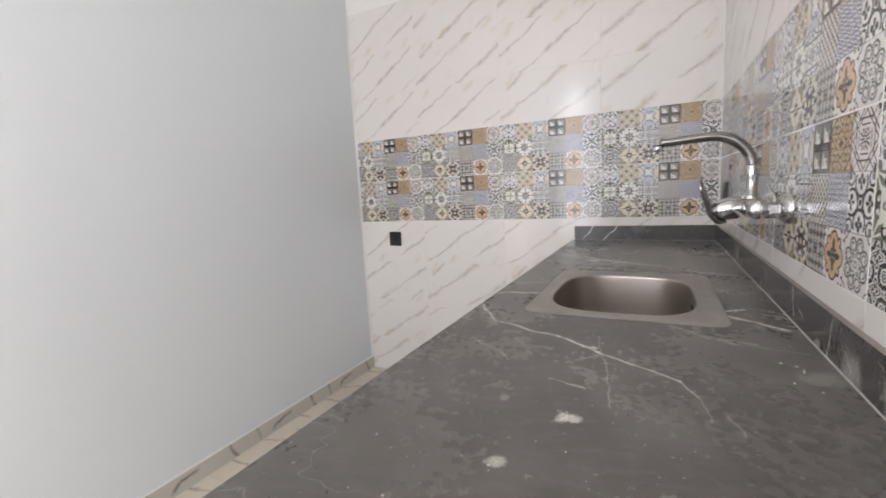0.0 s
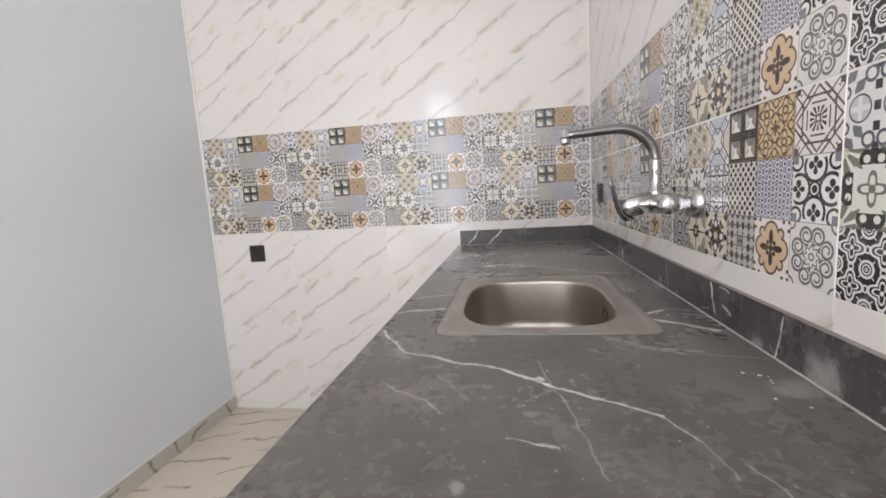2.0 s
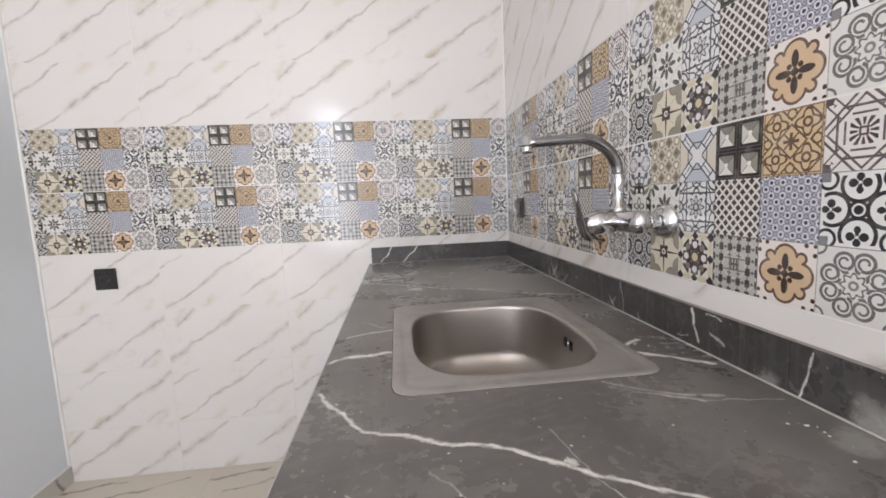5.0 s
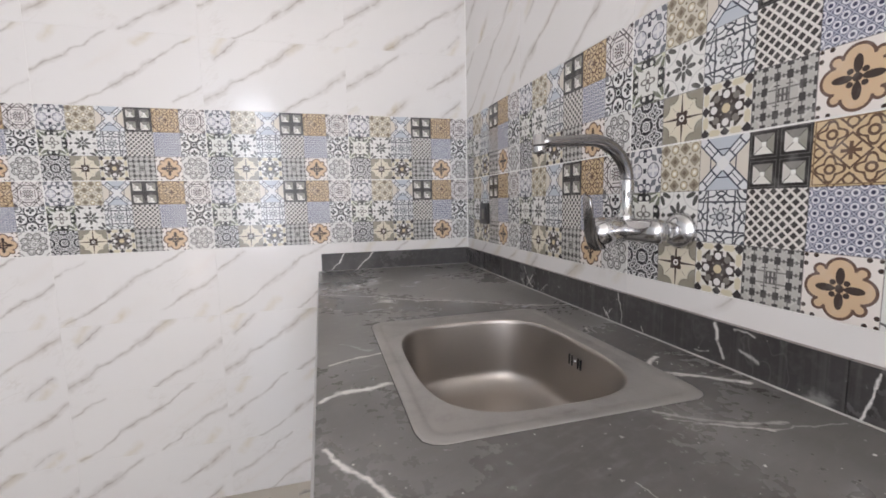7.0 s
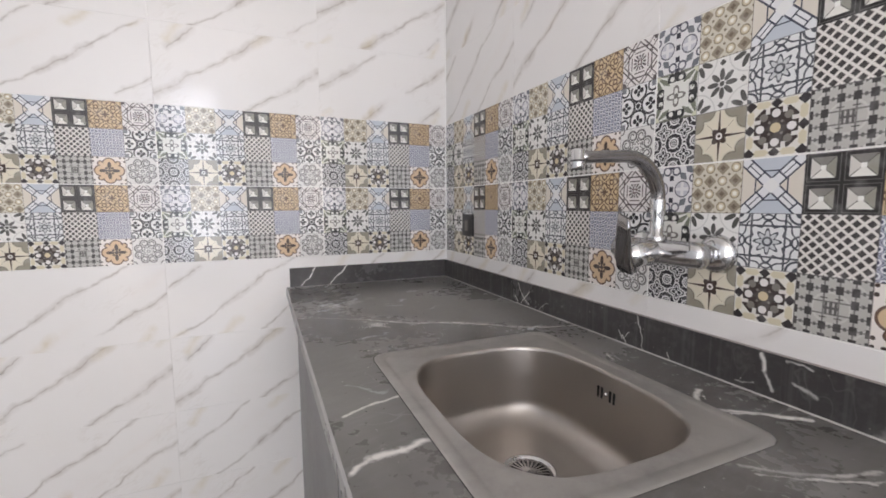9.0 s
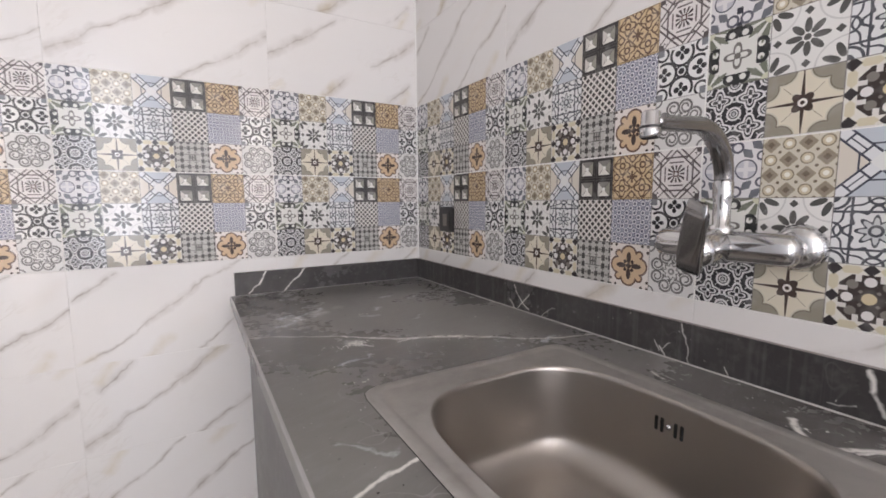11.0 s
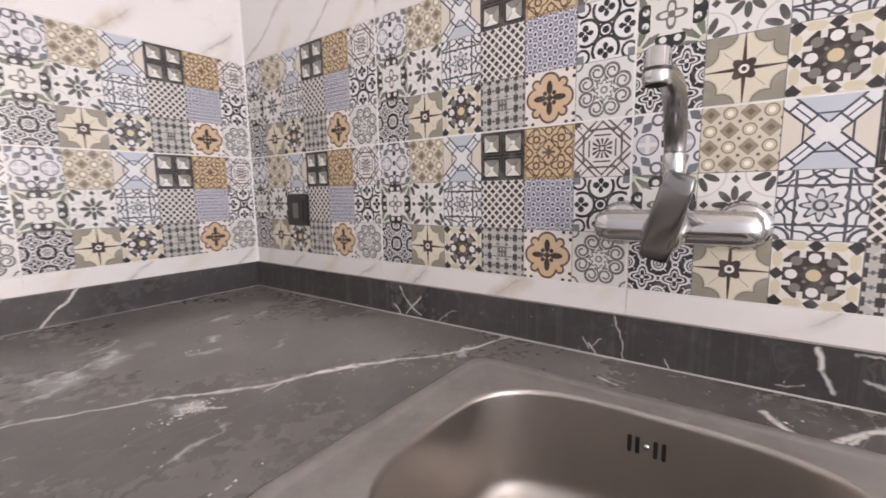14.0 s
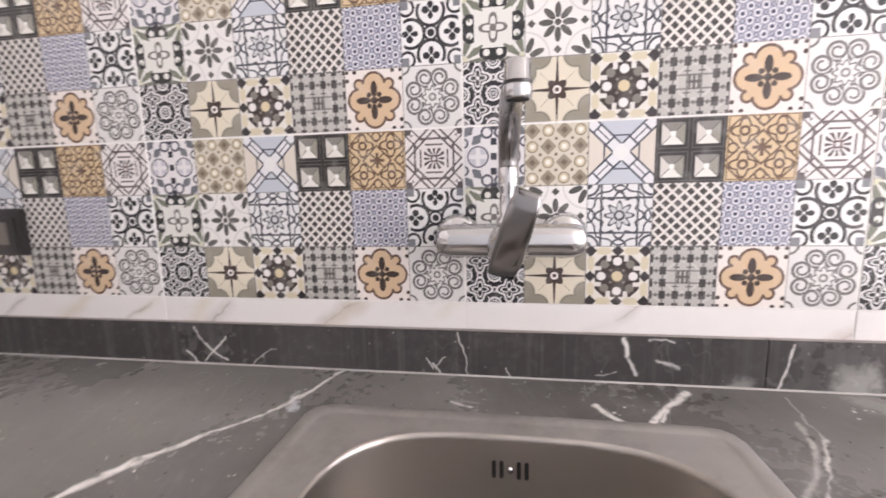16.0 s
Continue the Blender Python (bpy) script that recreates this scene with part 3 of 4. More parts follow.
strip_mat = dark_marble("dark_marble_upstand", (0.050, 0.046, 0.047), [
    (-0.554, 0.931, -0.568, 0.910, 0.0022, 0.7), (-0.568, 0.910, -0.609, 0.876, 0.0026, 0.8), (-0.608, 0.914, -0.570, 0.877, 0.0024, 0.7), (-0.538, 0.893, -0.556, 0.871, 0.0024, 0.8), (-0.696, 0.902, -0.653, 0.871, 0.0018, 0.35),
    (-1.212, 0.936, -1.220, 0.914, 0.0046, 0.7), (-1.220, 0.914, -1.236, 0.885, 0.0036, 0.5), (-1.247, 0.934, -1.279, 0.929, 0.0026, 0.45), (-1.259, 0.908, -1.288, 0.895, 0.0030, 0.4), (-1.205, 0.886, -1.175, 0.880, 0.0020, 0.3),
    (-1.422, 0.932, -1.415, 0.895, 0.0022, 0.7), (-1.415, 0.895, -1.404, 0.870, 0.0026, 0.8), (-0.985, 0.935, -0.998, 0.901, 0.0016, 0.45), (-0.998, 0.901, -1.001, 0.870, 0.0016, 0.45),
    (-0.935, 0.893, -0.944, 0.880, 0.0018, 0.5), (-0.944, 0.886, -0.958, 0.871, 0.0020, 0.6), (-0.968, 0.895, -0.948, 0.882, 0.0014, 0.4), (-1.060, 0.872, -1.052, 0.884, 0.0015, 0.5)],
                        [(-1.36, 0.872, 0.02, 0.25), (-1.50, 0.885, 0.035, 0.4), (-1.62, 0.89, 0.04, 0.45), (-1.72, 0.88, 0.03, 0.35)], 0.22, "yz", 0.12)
strip_end_mat = dark_marble("dark_marble_end_upstand", (0.050, 0.046, 0.047), [(-0.577, 0.874, -0.545, 0.899, 0.0024, 0.7), (-0.545, 0.899, -0.523, 0.940, 0.0030, 0.9), (-0.483, 0.872, -0.447, 0.902, 0.0032, 0.8), (-0.447, 0.902, -0.409, 0.938, 0.0036, 0.9)], [], 0.22, "xz", 0.12)
panel_mat = dark_marble("grey_cabinet_panel", (0.105, 0.102, 0.106), [], [], 0.4, "yz", 0.4)
arris_mat = Mat("pale_highlight_arris", (0.36, 0.345, 0.34), 0.4).done()
bead_mat = Mat("pale_sealant_line", (0.46, 0.44, 0.42), 0.5).done()
top_edge_mat = Mat("pale_marble_edge", (0.30, 0.265, 0.25), 0.6).done()


def steel():
    M = Mat("brushed_steel", (0.43, 0.397, 0.368), 0.34, 1.0)
    px, py, pz = M.pos()
    n = M.noise(1.0, 3, 0.6, (px * 9, py * 260, pz * 260))
    g = M.noise(9, 5, 0.7)
    M.lay(clamp01((g - 0.5) * 3) * 0.2, (0.37, 0.335, 0.31))
    M.rough(clamp01(0.37 + (n - 0.5) * 0.05 + (g - 0.5) * 0.10))
    return M.done()


steel_mat = steel()


def rim_steel():
    M = Mat("smeared_steel_rim", (0.385, 0.365, 0.348), 0.42, 0.6)
    g, f = M.noise(12, 5, 0.7), M.noise(60, 4)
    M.lay(clamp01((g - 0.46) * 5) * 0.45, (0.25, 0.235, 0.215))
    w = M.noise(5, 4, 0.7)
    M.lay(clamp01((w - 0.5) * 5) * 0.4, (0.50, 0.485, 0.46))
    M.lay(clamp01((f - 0.6) * 6) * 0.25, (0.5, 0.49, 0.47))
    M.rough(clamp01(0.42 + (g - 0.5) * 0.5))
    return M.done()


rim_mat = rim_steel()
chrome = Mat("chrome", (0.57, 0.565, 0.57), 0.06, 1.0)
_g = chrome.noise(30, 3)
chrome.rough(clamp01(0.13 + (_g - 0.5) * 0.12))
chrome = chrome.done()
chrome_dull = Mat("smeared_chrome", (0.30, 0.29, 0.292), 0.20, 1.0).done()
black_plastic = Mat("black_plastic", (0.022, 0.02, 0.02), 0.35).done()
grey_plastic = Mat("grey_plastic", (0.16, 0.14, 0.125), 0.4).done()
black_hole = Mat("dark_slot", (0.008, 0.008, 0.008), 0.8).done()
ground_mat = paint("grey_paving", (0.30, 0.29, 0.27), 0.9, 1.0, 0.1)


# ---- mesh helpers ----
def mesh_of(name, bm, mats, smooth=False):
    me = bpy.data.meshes.new(name)
    bm.to_mesh(me)
    bm.free()
    for m in mats if isinstance(mats, (list, tuple)) else [mats]:
        me.materials.append(m)
    for p in me.polygons:
        p.use_smooth = smooth
    return me


def part(name, bm, mats, parent=None, label="", smooth=False):
    ob = new(name, mesh_of(name, bm, mats, smooth))
    if parent is not None:
        ob.parent = parent
    return tagged(ob, label)


def empty(name, at=(0, 0, 0)):
    e = new(name)
    e.location = at
    return e


def box(bm, x0, x1, y0, y1, z0, z1, bevel=0.0, mat=0):
    r = bmesh.ops.create_cube(bm, size=1.0)
    vs = r["verts"]
    for v in vs:
        v.co = Vector(((x0 + x1) / 2 + v.co.x * (x1 - x0), (y0 + y1) / 2 + v.co.y * (y1 - y0), (z0 + z1) / 2 + v.co.z * (z1 - z0)))
    fs = {f for v in vs for f in v.link_faces}
    for f in fs:
        f.material_index = mat
    if bevel:
        es = {e for v in vs for e in v.link_edges}
        bmesh.ops.bevel(bm, geom=list(es), offset=bevel, segments=2, affect="EDGES", clamp_overlap=True)
    return bm


def boxed(*a, **k):
    return box(bmesh.new(), *a, **k)


def loft(bm, rings, close_start=False, close_end=False, mat=0):
    """Joins rings of equally many points into a skin."""
    rows = [[bm.verts.new(p) for p in ring] for ring in rings]
    n = len(rows[0])
    for a, b in zip(rows, rows[1:]):
        for i in range(n):
            f = bm.faces.new((a[i], a[(i + 1) % n], b[(i + 1) % n], b[i]))
            f.material_index = mat
    if close_start:
        bm.faces.new(rows[0][::-1])
    if close_end:
        bm.faces.new(rows[-1])
    return rows


def tube(bm, points, radii, n=20, flat=1.0, close=True):
    """A round bar along points; flat squeezes it across its own side."""
    pts = [Vector(p) for p in points]
    rings = []
    side = None
    for i, p in enumerate(pts):
        d = (pts[min(i + 1, len(pts) - 1)] - pts[max(i - 1, 0)]).normalized()
        if side is None:
            side = d.cross(Vector((0, 1, 0)) if abs(d.y) < 0.9 else Vector((0, 0, 1))).normalized()
        side = (side - d * side.dot(d)).normalized()
        up = d.cross(side)
        r = radii[i] if isinstance(radii, (list, tuple)) else radii
        rings.append([p + side * (math.cos(a) * r) + up * (math.sin(a) * r * flat) for a in [2 * math.pi * k / n for k in range(n)]])
    loft(bm, rings, close, close)
    bmesh.ops.recalc_face_normals(bm, faces=bm.faces[:])
    return bm


# ---- room shell ----
LX, TOPZ = -1.945, 2.95
bm = bmesh.new()
box(bm, 0.0010, 0.15, FILL_WINDOW[1], 0.15, -0.1, TOPZ)
box(bm, 0.0010, 0.15, REAR - 0.15, FILL_WINDOW[0], -0.1, TOPZ)
box(bm, 0.0010, 0.15, FILL_WINDOW[0], FILL_WINDOW[1], -0.1, FILL_WINDOW[2])
box(bm, 0.0010, 0.15, FILL_WINDOW[0], FILL_WINDOW[1], FILL_WINDOW[3], TOPZ)
wall_sink = new("wall_east", mesh_of("wall_east", bm, white_grout))
tagged(wall_sink, kind="structure", label="tiled wall behind the worktop, white upper part")
wall_end = new("wall_north", mesh_of("wall_north", boxed(LX - 0.15, 0.0, 0.0010, 0.15, -0.1, TOPZ), white_grout))
tagged(wall_end, kind="structure", label="tiled end wall with patterned band")
bm = bmesh.new()
box(bm, LX - 0.15, LX, FILL_OPENING[1], 0.0, -0.1, TOPZ)
box(bm, LX - 0.15, LX, REAR - 0.15, FILL_OPENING[0], -0.1, TOPZ)
box(bm, LX - 0.15, LX, FILL_OPENING[0], FILL_OPENING[1], FILL_OPENING[2], TOPZ)
wall_left = new("wall_west", mesh_of("wall_west", bm, grey_paint))
tagged(wall_left, kind="structure", label="plain pale grey painted wall")
bm = bmesh.new()
box(bm, LX + 0.0005, DOOR[0], REAR - 0.15, REAR, 0.0, TOPZ)
box(bm, DOOR[1], 0.0, REAR - 0.15, REAR, 0.0, TOPZ)
box(bm, DOOR[0], DOOR[1], REAR - 0.15, REAR, DOOR[2], TOPZ)
wall_rear = tagged(new("wall_south", mesh_of("wall_south", bm, grey_paint)), kind="structure", label="plain grey wall with open doorway")
ceiling = tagged(new("ceiling", mesh_of("ceiling", boxed(LX - 0.15, 0.15, REAR - 0.15, 0.15, TOPZ, TOPZ + 0.1), white_paint)), kind="structure", label="plain white ceiling")
floor = tagged(new("floor", mesh_of("floor", boxed(LX, 0.0, REAR, 0.0, -0.1, -0.002), white_grout)), kind="structure", label="cream marble tiled floor")
ground = tagged(new("ground", mesh_of("ground", boxed(-60, 60, -120, REAR - 0.15, -0.2, -0.12), ground_mat)), kind="structure", label="grey paving outside the doorway")
part("paint_band", boxed(0.0002, 0.0030, REAR, 0.0, 2.355, TOPZ), white_paint, wall_sink, "white paint above the tiles")
part("paint_band", boxed(0.0002, 0.0030, -3.0, -0.0005, 2.231, 2.354), white_paint, wall_sink, "white paint above the tiles")
part("paint_band", boxed(LX, 0.0, 0.0002, 0.0030, 2.231, TOPZ), white_paint, wall_end, "white paint above the tiles")

# ---- fixtures ----
CZ, FX = 0.870, -0.627

# worktop with its cut-out
SINK = (-0.512, -0.113, -1.306, -0.806)
bm = bmesh.new()


def ring4(x0, x1, y0, y1, z):
    return [bm.verts.new(p) for p in ((x0, y0, z), (x1, y0, z), (x1, y1, z), (x0, y1, z))]


YN = -3.0
rb = ring4(FX + 0.0035, -0.0003, YN, -0.0003, CZ - 0.03)
rt = ring4(FX + 0.0035, -0.0003, YN, -0.0003, CZ)
it = ring4(SINK[0] + 0.02, SINK[1] - 0.02, SINK[2] + 0.02, SINK[3] - 0.02, CZ)
ib = ring4(SINK[0] + 0.02, SINK[1] - 0.02, SINK[2] + 0.02, SINK[3] - 0.02, CZ - 0.03)
for a, b in ((rb, rt), (rt, it), (it, ib), (ib, rb)):
    for i in range(4):
        bm.faces.new((a[i], a[(i + 1) % 4], b[(i + 1) % 4], b[i]))
bmesh.ops.recalc_face_normals(bm, faces=bm.faces[:])
worktop = empty("worktop", (-0.3, -1.6, CZ - 0.03))
tagged(worktop, "dark grey marble worktop with white veins, dust stains, painted glints and brightened areas", "worktop")


def under(ob, parent):
    """Parents a mesh whose points are in world places."""
    ob.parent = parent
    ob.matrix_parent_inverse = Matrix.Translation(parent.location).inverted()
    return ob


def wpart(name, bm, mats, parent, label="", smooth=False):
    return under(part(name, bm, mats, None, label, smooth), parent)


wpart("slab", bm, counter_mat, worktop)
bm = bmesh.new()
prof = [(0.0034, 0.0), (0.0020, -0.0006), (0.0006, -0.0020), (0.0, -0.0036), (0.0, -0.0285), (0.0012, -0.030), (0.0034, -0.030)]
loft(bm, [[(FX + a, y, CZ + b) for a, b in prof] for y in (YN, -0.0004)], True, True)
bmesh.ops.recalc_face_normals(bm, faces=bm.faces[:])
# Arris faces carry the edge highlight as a paler grey.
for f in bm.faces:
    f.material_index = 1 if f.calc_center_median().z > CZ - 0.004 and abs(f.normal.y) < 0.5 else 0
wpart("front_edge", bm, [counter_mat, arris_mat], worktop, "pale front arris with its highlight put into the colour")
upstand = empty("upstand", (-0.005, -1.6, CZ))
tagged(upstand, "dark marble upstand strips with paler brownish top edge", "upstand")


def strip(name, x0, x1, y0, y1, mats):
    b = boxed(x0, x1, y0, y1, CZ + 0.0005, 0.939)
    # Upward faces take the paler edge material.
    for f in b.faces:
        f.material_index = 1 if f.normal.z > 0.5 else 0
    return wpart(name, b, mats, upstand)


strip("strip", -0.010, -0.0005, -1.392, -0.0005, [strip_mat, top_edge_mat])
strip("strip", -0.010, -0.0005, YN, -1.3935, [strip_mat, top_edge_mat])
strip("strip", -0.613, -0.0105, -0.010, -0.0005, [strip_end_mat, top_edge_mat])
bm = bmesh.new()
tube(bm, [(-0.0105, YN, CZ + 0.0005), (-0.0105, -0.011, CZ + 0.0005)], 0.0016, 8)
tube(bm, [(-0.613, -0.0105, CZ + 0.0005), (-0.011, -0.0105, CZ + 0.0005)], 0.0007, 8)
wpart("sealant_bead", bm, bead_mat, upstand, "thin pale sealant line along the worktop")

# cabinet front under the worktop
cabinet = empty("base_cabinet", (-0.6, -1.8, 0))
tagged(cabinet, "closed dark grey panelled base under the worktop", "cabinet")
wpart("front_panel", boxed(FX + 0.006, FX + 0.026, -1.078, -0.425, 0.001, CZ - 0.031, bevel=0.001), panel_mat, cabinet)
wpart("front_panel", boxed(FX + 0.006, FX + 0.026, YN, -1.084, 0.001, CZ - 0.031, bevel=0.001), panel_mat, cabinet)
wpart("side_panel", boxed(FX + 0.0265, -0.004, -0.445, -0.425, 0.001, CZ - 0.031, bevel=0.001), panel_mat, cabinet)


# ---- sink ----
def make_sink():
    s = empty("sink", (-0.32, -1.08, CZ))
    tagged(s, "square stainless steel inset sink with rounded bowl, dusty and smeared", "sink")
    cx, cy = (SINK[0] + SINK[1]) / 2, (SINK[2] + SINK[3]) / 2
    hx, hy = (SINK[1] - SINK[0]) / 2, (SINK[3] - SINK[2]) / 2
    bx, by, bhx, bhy = -0.317, -1.068, 0.157, 0.196
    n = 128

    def sup(x, y, ax, ay, e, z):
        out = []
        for k in range(n):
            a = 2 * math.pi * (k + 0.5) / n
            c, d = math.cos(a), math.sin(a)
            out.append((x + ax * math.copysign(abs(c) ** (2 / e), c), y + ay * math.copysign(abs(d) ** (2 / e), d), z))
        return out

    b = bmesh.new()
    def rrect(x, y, ax, ay, r, z):
        out = []
        for k in range(n):
            a = 2 * math.pi * (k + 0.5) / n
            c, d = math.cos(a), math.sin(a)
            m = max(abs(c), abs(d))
            px, py = c / m * ax, d / m * ay
            qx, qy = max(abs(px) - (ax - r), 0), max(abs(py) - (ay - r), 0)
            if qx > 0 and qy > 0:
                f = r / math.hypot(qx, qy) if max(qx, qy) > 0 else 1
                f *= max(qx, qy) / r
                px = math.copysign(ax - r + qx * min(1, f) , px)
                py = math.copysign(ay - r + qy * min(1, f) , py)
            out.append((x + px, y + py, z))
        return out

    prof = [(0.001, 0.0004), (0.0, 0.0012), (-0.003, 0.0019), (-0.010, 0.0020), (-0.015, 0.0018), (-0.0175, 0.0009), (-0.020, 0.0007), (-0.026, 0.0009)]
    rings = [rrect(cx, cy, hx + d, hy + d, 0.030 + d * 0.5, CZ + h) for d, h in prof]
    inner, outer = sup(bx, by, bhx + 0.004, bhy + 0.004, 3.3, CZ + 0.0016), rings[-1]
    for f in (0.4, 0.75, 1.0):
        rings.append([tuple(p + (q - p) * f for p, q in zip(a, c)) for a, c in zip(outer, inner)])
    loft(b, rings)
    bmesh.ops.recalc_face_normals(b, faces=b.faces[:])
    wpart("rim", b, rim_mat, s, "smeared steel rim with a raised edge", smooth=True)
    b = bmesh.new()
    loft(b, [rrect(cx - 0.0006, cy, hx + d, hy + d, 0.030, CZ + 0.0003) for d in (0.0005, 0.0017)])
    wpart("gap", b, black_hole, s, "dark gap under the rim edge")
    b = bmesh.new()
    depth = 0.150
    rings = [sup(bx, by, bhx + 0.004, bhy + 0.004, 3.3, CZ + 0.0016)]
    for k in range(1, 6):
        a = k / 5 * math.pi / 2
        rings.append(sup(bx, by, bhx + 0.004 - 0.004 * math.sin(a), bhy + 0.004 - 0.004 * math.sin(a), 3.3, CZ + 0.0016 - 0.008 * (1 - math.cos(a))))
    for k in range(1, 6):
        f = k / 5
        rings.append(sup(bx, by, bhx - 0.006 * f, bhy - 0.006 * f, 3.3, CZ - 0.0064 - (depth - 0.05) * f))
    for k in range(1, 9):
        a = k / 8 * math.pi / 2
        rings.append(sup(bx, by, bhx - 0.006 - 0.051 * (1 - math.cos(a)), bhy - 0.006 - 0.051 * (1 - math.cos(a)), 3.3 - 0.1 * k / 8, CZ - 0.0064 - (depth - 0.05) - 0.042 * math.sin(a)))
    dx, dy, zf = -0.302, -1.037, CZ - depth - 0.001
    for f in (0.3, 0.6, 0.85, 1.0):
        q = lambda p, r: p + (r - p) * f
        rings.append(sup(q(bx, dx), q(by, dy), q(bhx - 0.057, 0.046), q(bhy - 0.057, 0.046), 3.2 - 1.2 * f, zf - 0.003 * f))
    loft(b, rings)
    bmesh.ops.recalc_face_normals(b, faces=b.faces[:])
    for f in b.faces:
        if f.calc_center_median().z < zf + 0.01 and f.normal.z < 0:
            f.normal_flip()
    wpart("bowl", b, steel_mat, s, "brushed steel bowl with dust specks", smooth=True)
    # waste
    b = bmesh.new()
    zz = zf - 0.003
    prof = [(0.046, 0.0), (0.0455, 0.0016), (0.043, 0.002), (0.040, 0.0004), (0.038, -0.003), (0.034, -0.004)]
    loft(b, [[(dx + r * math.cos(a), dy + r * math.sin(a), zz + h) for a in [2 * math.pi * k / 48 for k in range(48)]] for r, h in prof])
    bmesh.ops.recalc_face_normals(b, faces=b.faces[:])
    w = wpart("waste", b, chrome, s, "chrome waste fitting", smooth=True)
    b = bmesh.new()
    loft(b, [[(dx + r * math.cos(a), dy + r * math.sin(a), zz - 0.006) for a in [2 * math.pi * k / 24 for k in range(24)]] for r in (0.038, 0.001)])
    wpart("waste_well", b, black_hole, s)
    b = bmesh.new()
    for k in range(24):
        a = 2 * math.pi * k / 24
        bb = box(bmesh.new(), 0.012, 0.034, -0.0016, 0.0016, -0.001, 0.001)
        me = bpy.data.meshes.new("t")
        bb.transform(Matrix.Translation((dx, dy, zz - 0.0028)) @ Matrix.Rotation(a, 4, "Z"))
        bb.to_mesh(me)
        bb.free()
        b.from_mesh(me)
        bpy.data.meshes.remove(me)
    loft(b, [[(dx + r * math.cos(a), dy + r * math.sin(a), zz + h) for a in [2 * math.pi * k / 24 for k in range(24)]] for r, h in ((0.014, -0.003), (0.012, 0.0), (0.001, 0.001))])
    loft(b, [[(dx + r * math.cos(a), dy + r * math.sin(a), zz + h) for a in [2 * math.pi * k / 48 for k in range(48)]] for r, h in ((0.033, -0.0035), (0.034, -0.0015), (0.038, -0.0015))])
    wpart("strainer", b, chrome_dull, s, "slotted round strainer")
    # overflow slots in the rear wall of the bowl
    for oy in (-1.0415, -1.0500, -1.0690, -1.0775):
        wpart("overflow_slot", boxed(-0.1637, -0.1570, oy - 0.0023, oy + 0.0023, 0.8220, 0.8425, bevel=0.001), black_hole, s, "dark narrow overflow slot")
    b = bmesh.new()
    tube(b, [(-0.157, -1.0595, 0.8330), (-0.1642, -1.0595, 0.8330)], [0.0036, 0.0034], 16)
    wpart("overflow_screw", b, chrome, s, smooth=True)
    return s


make_sink()


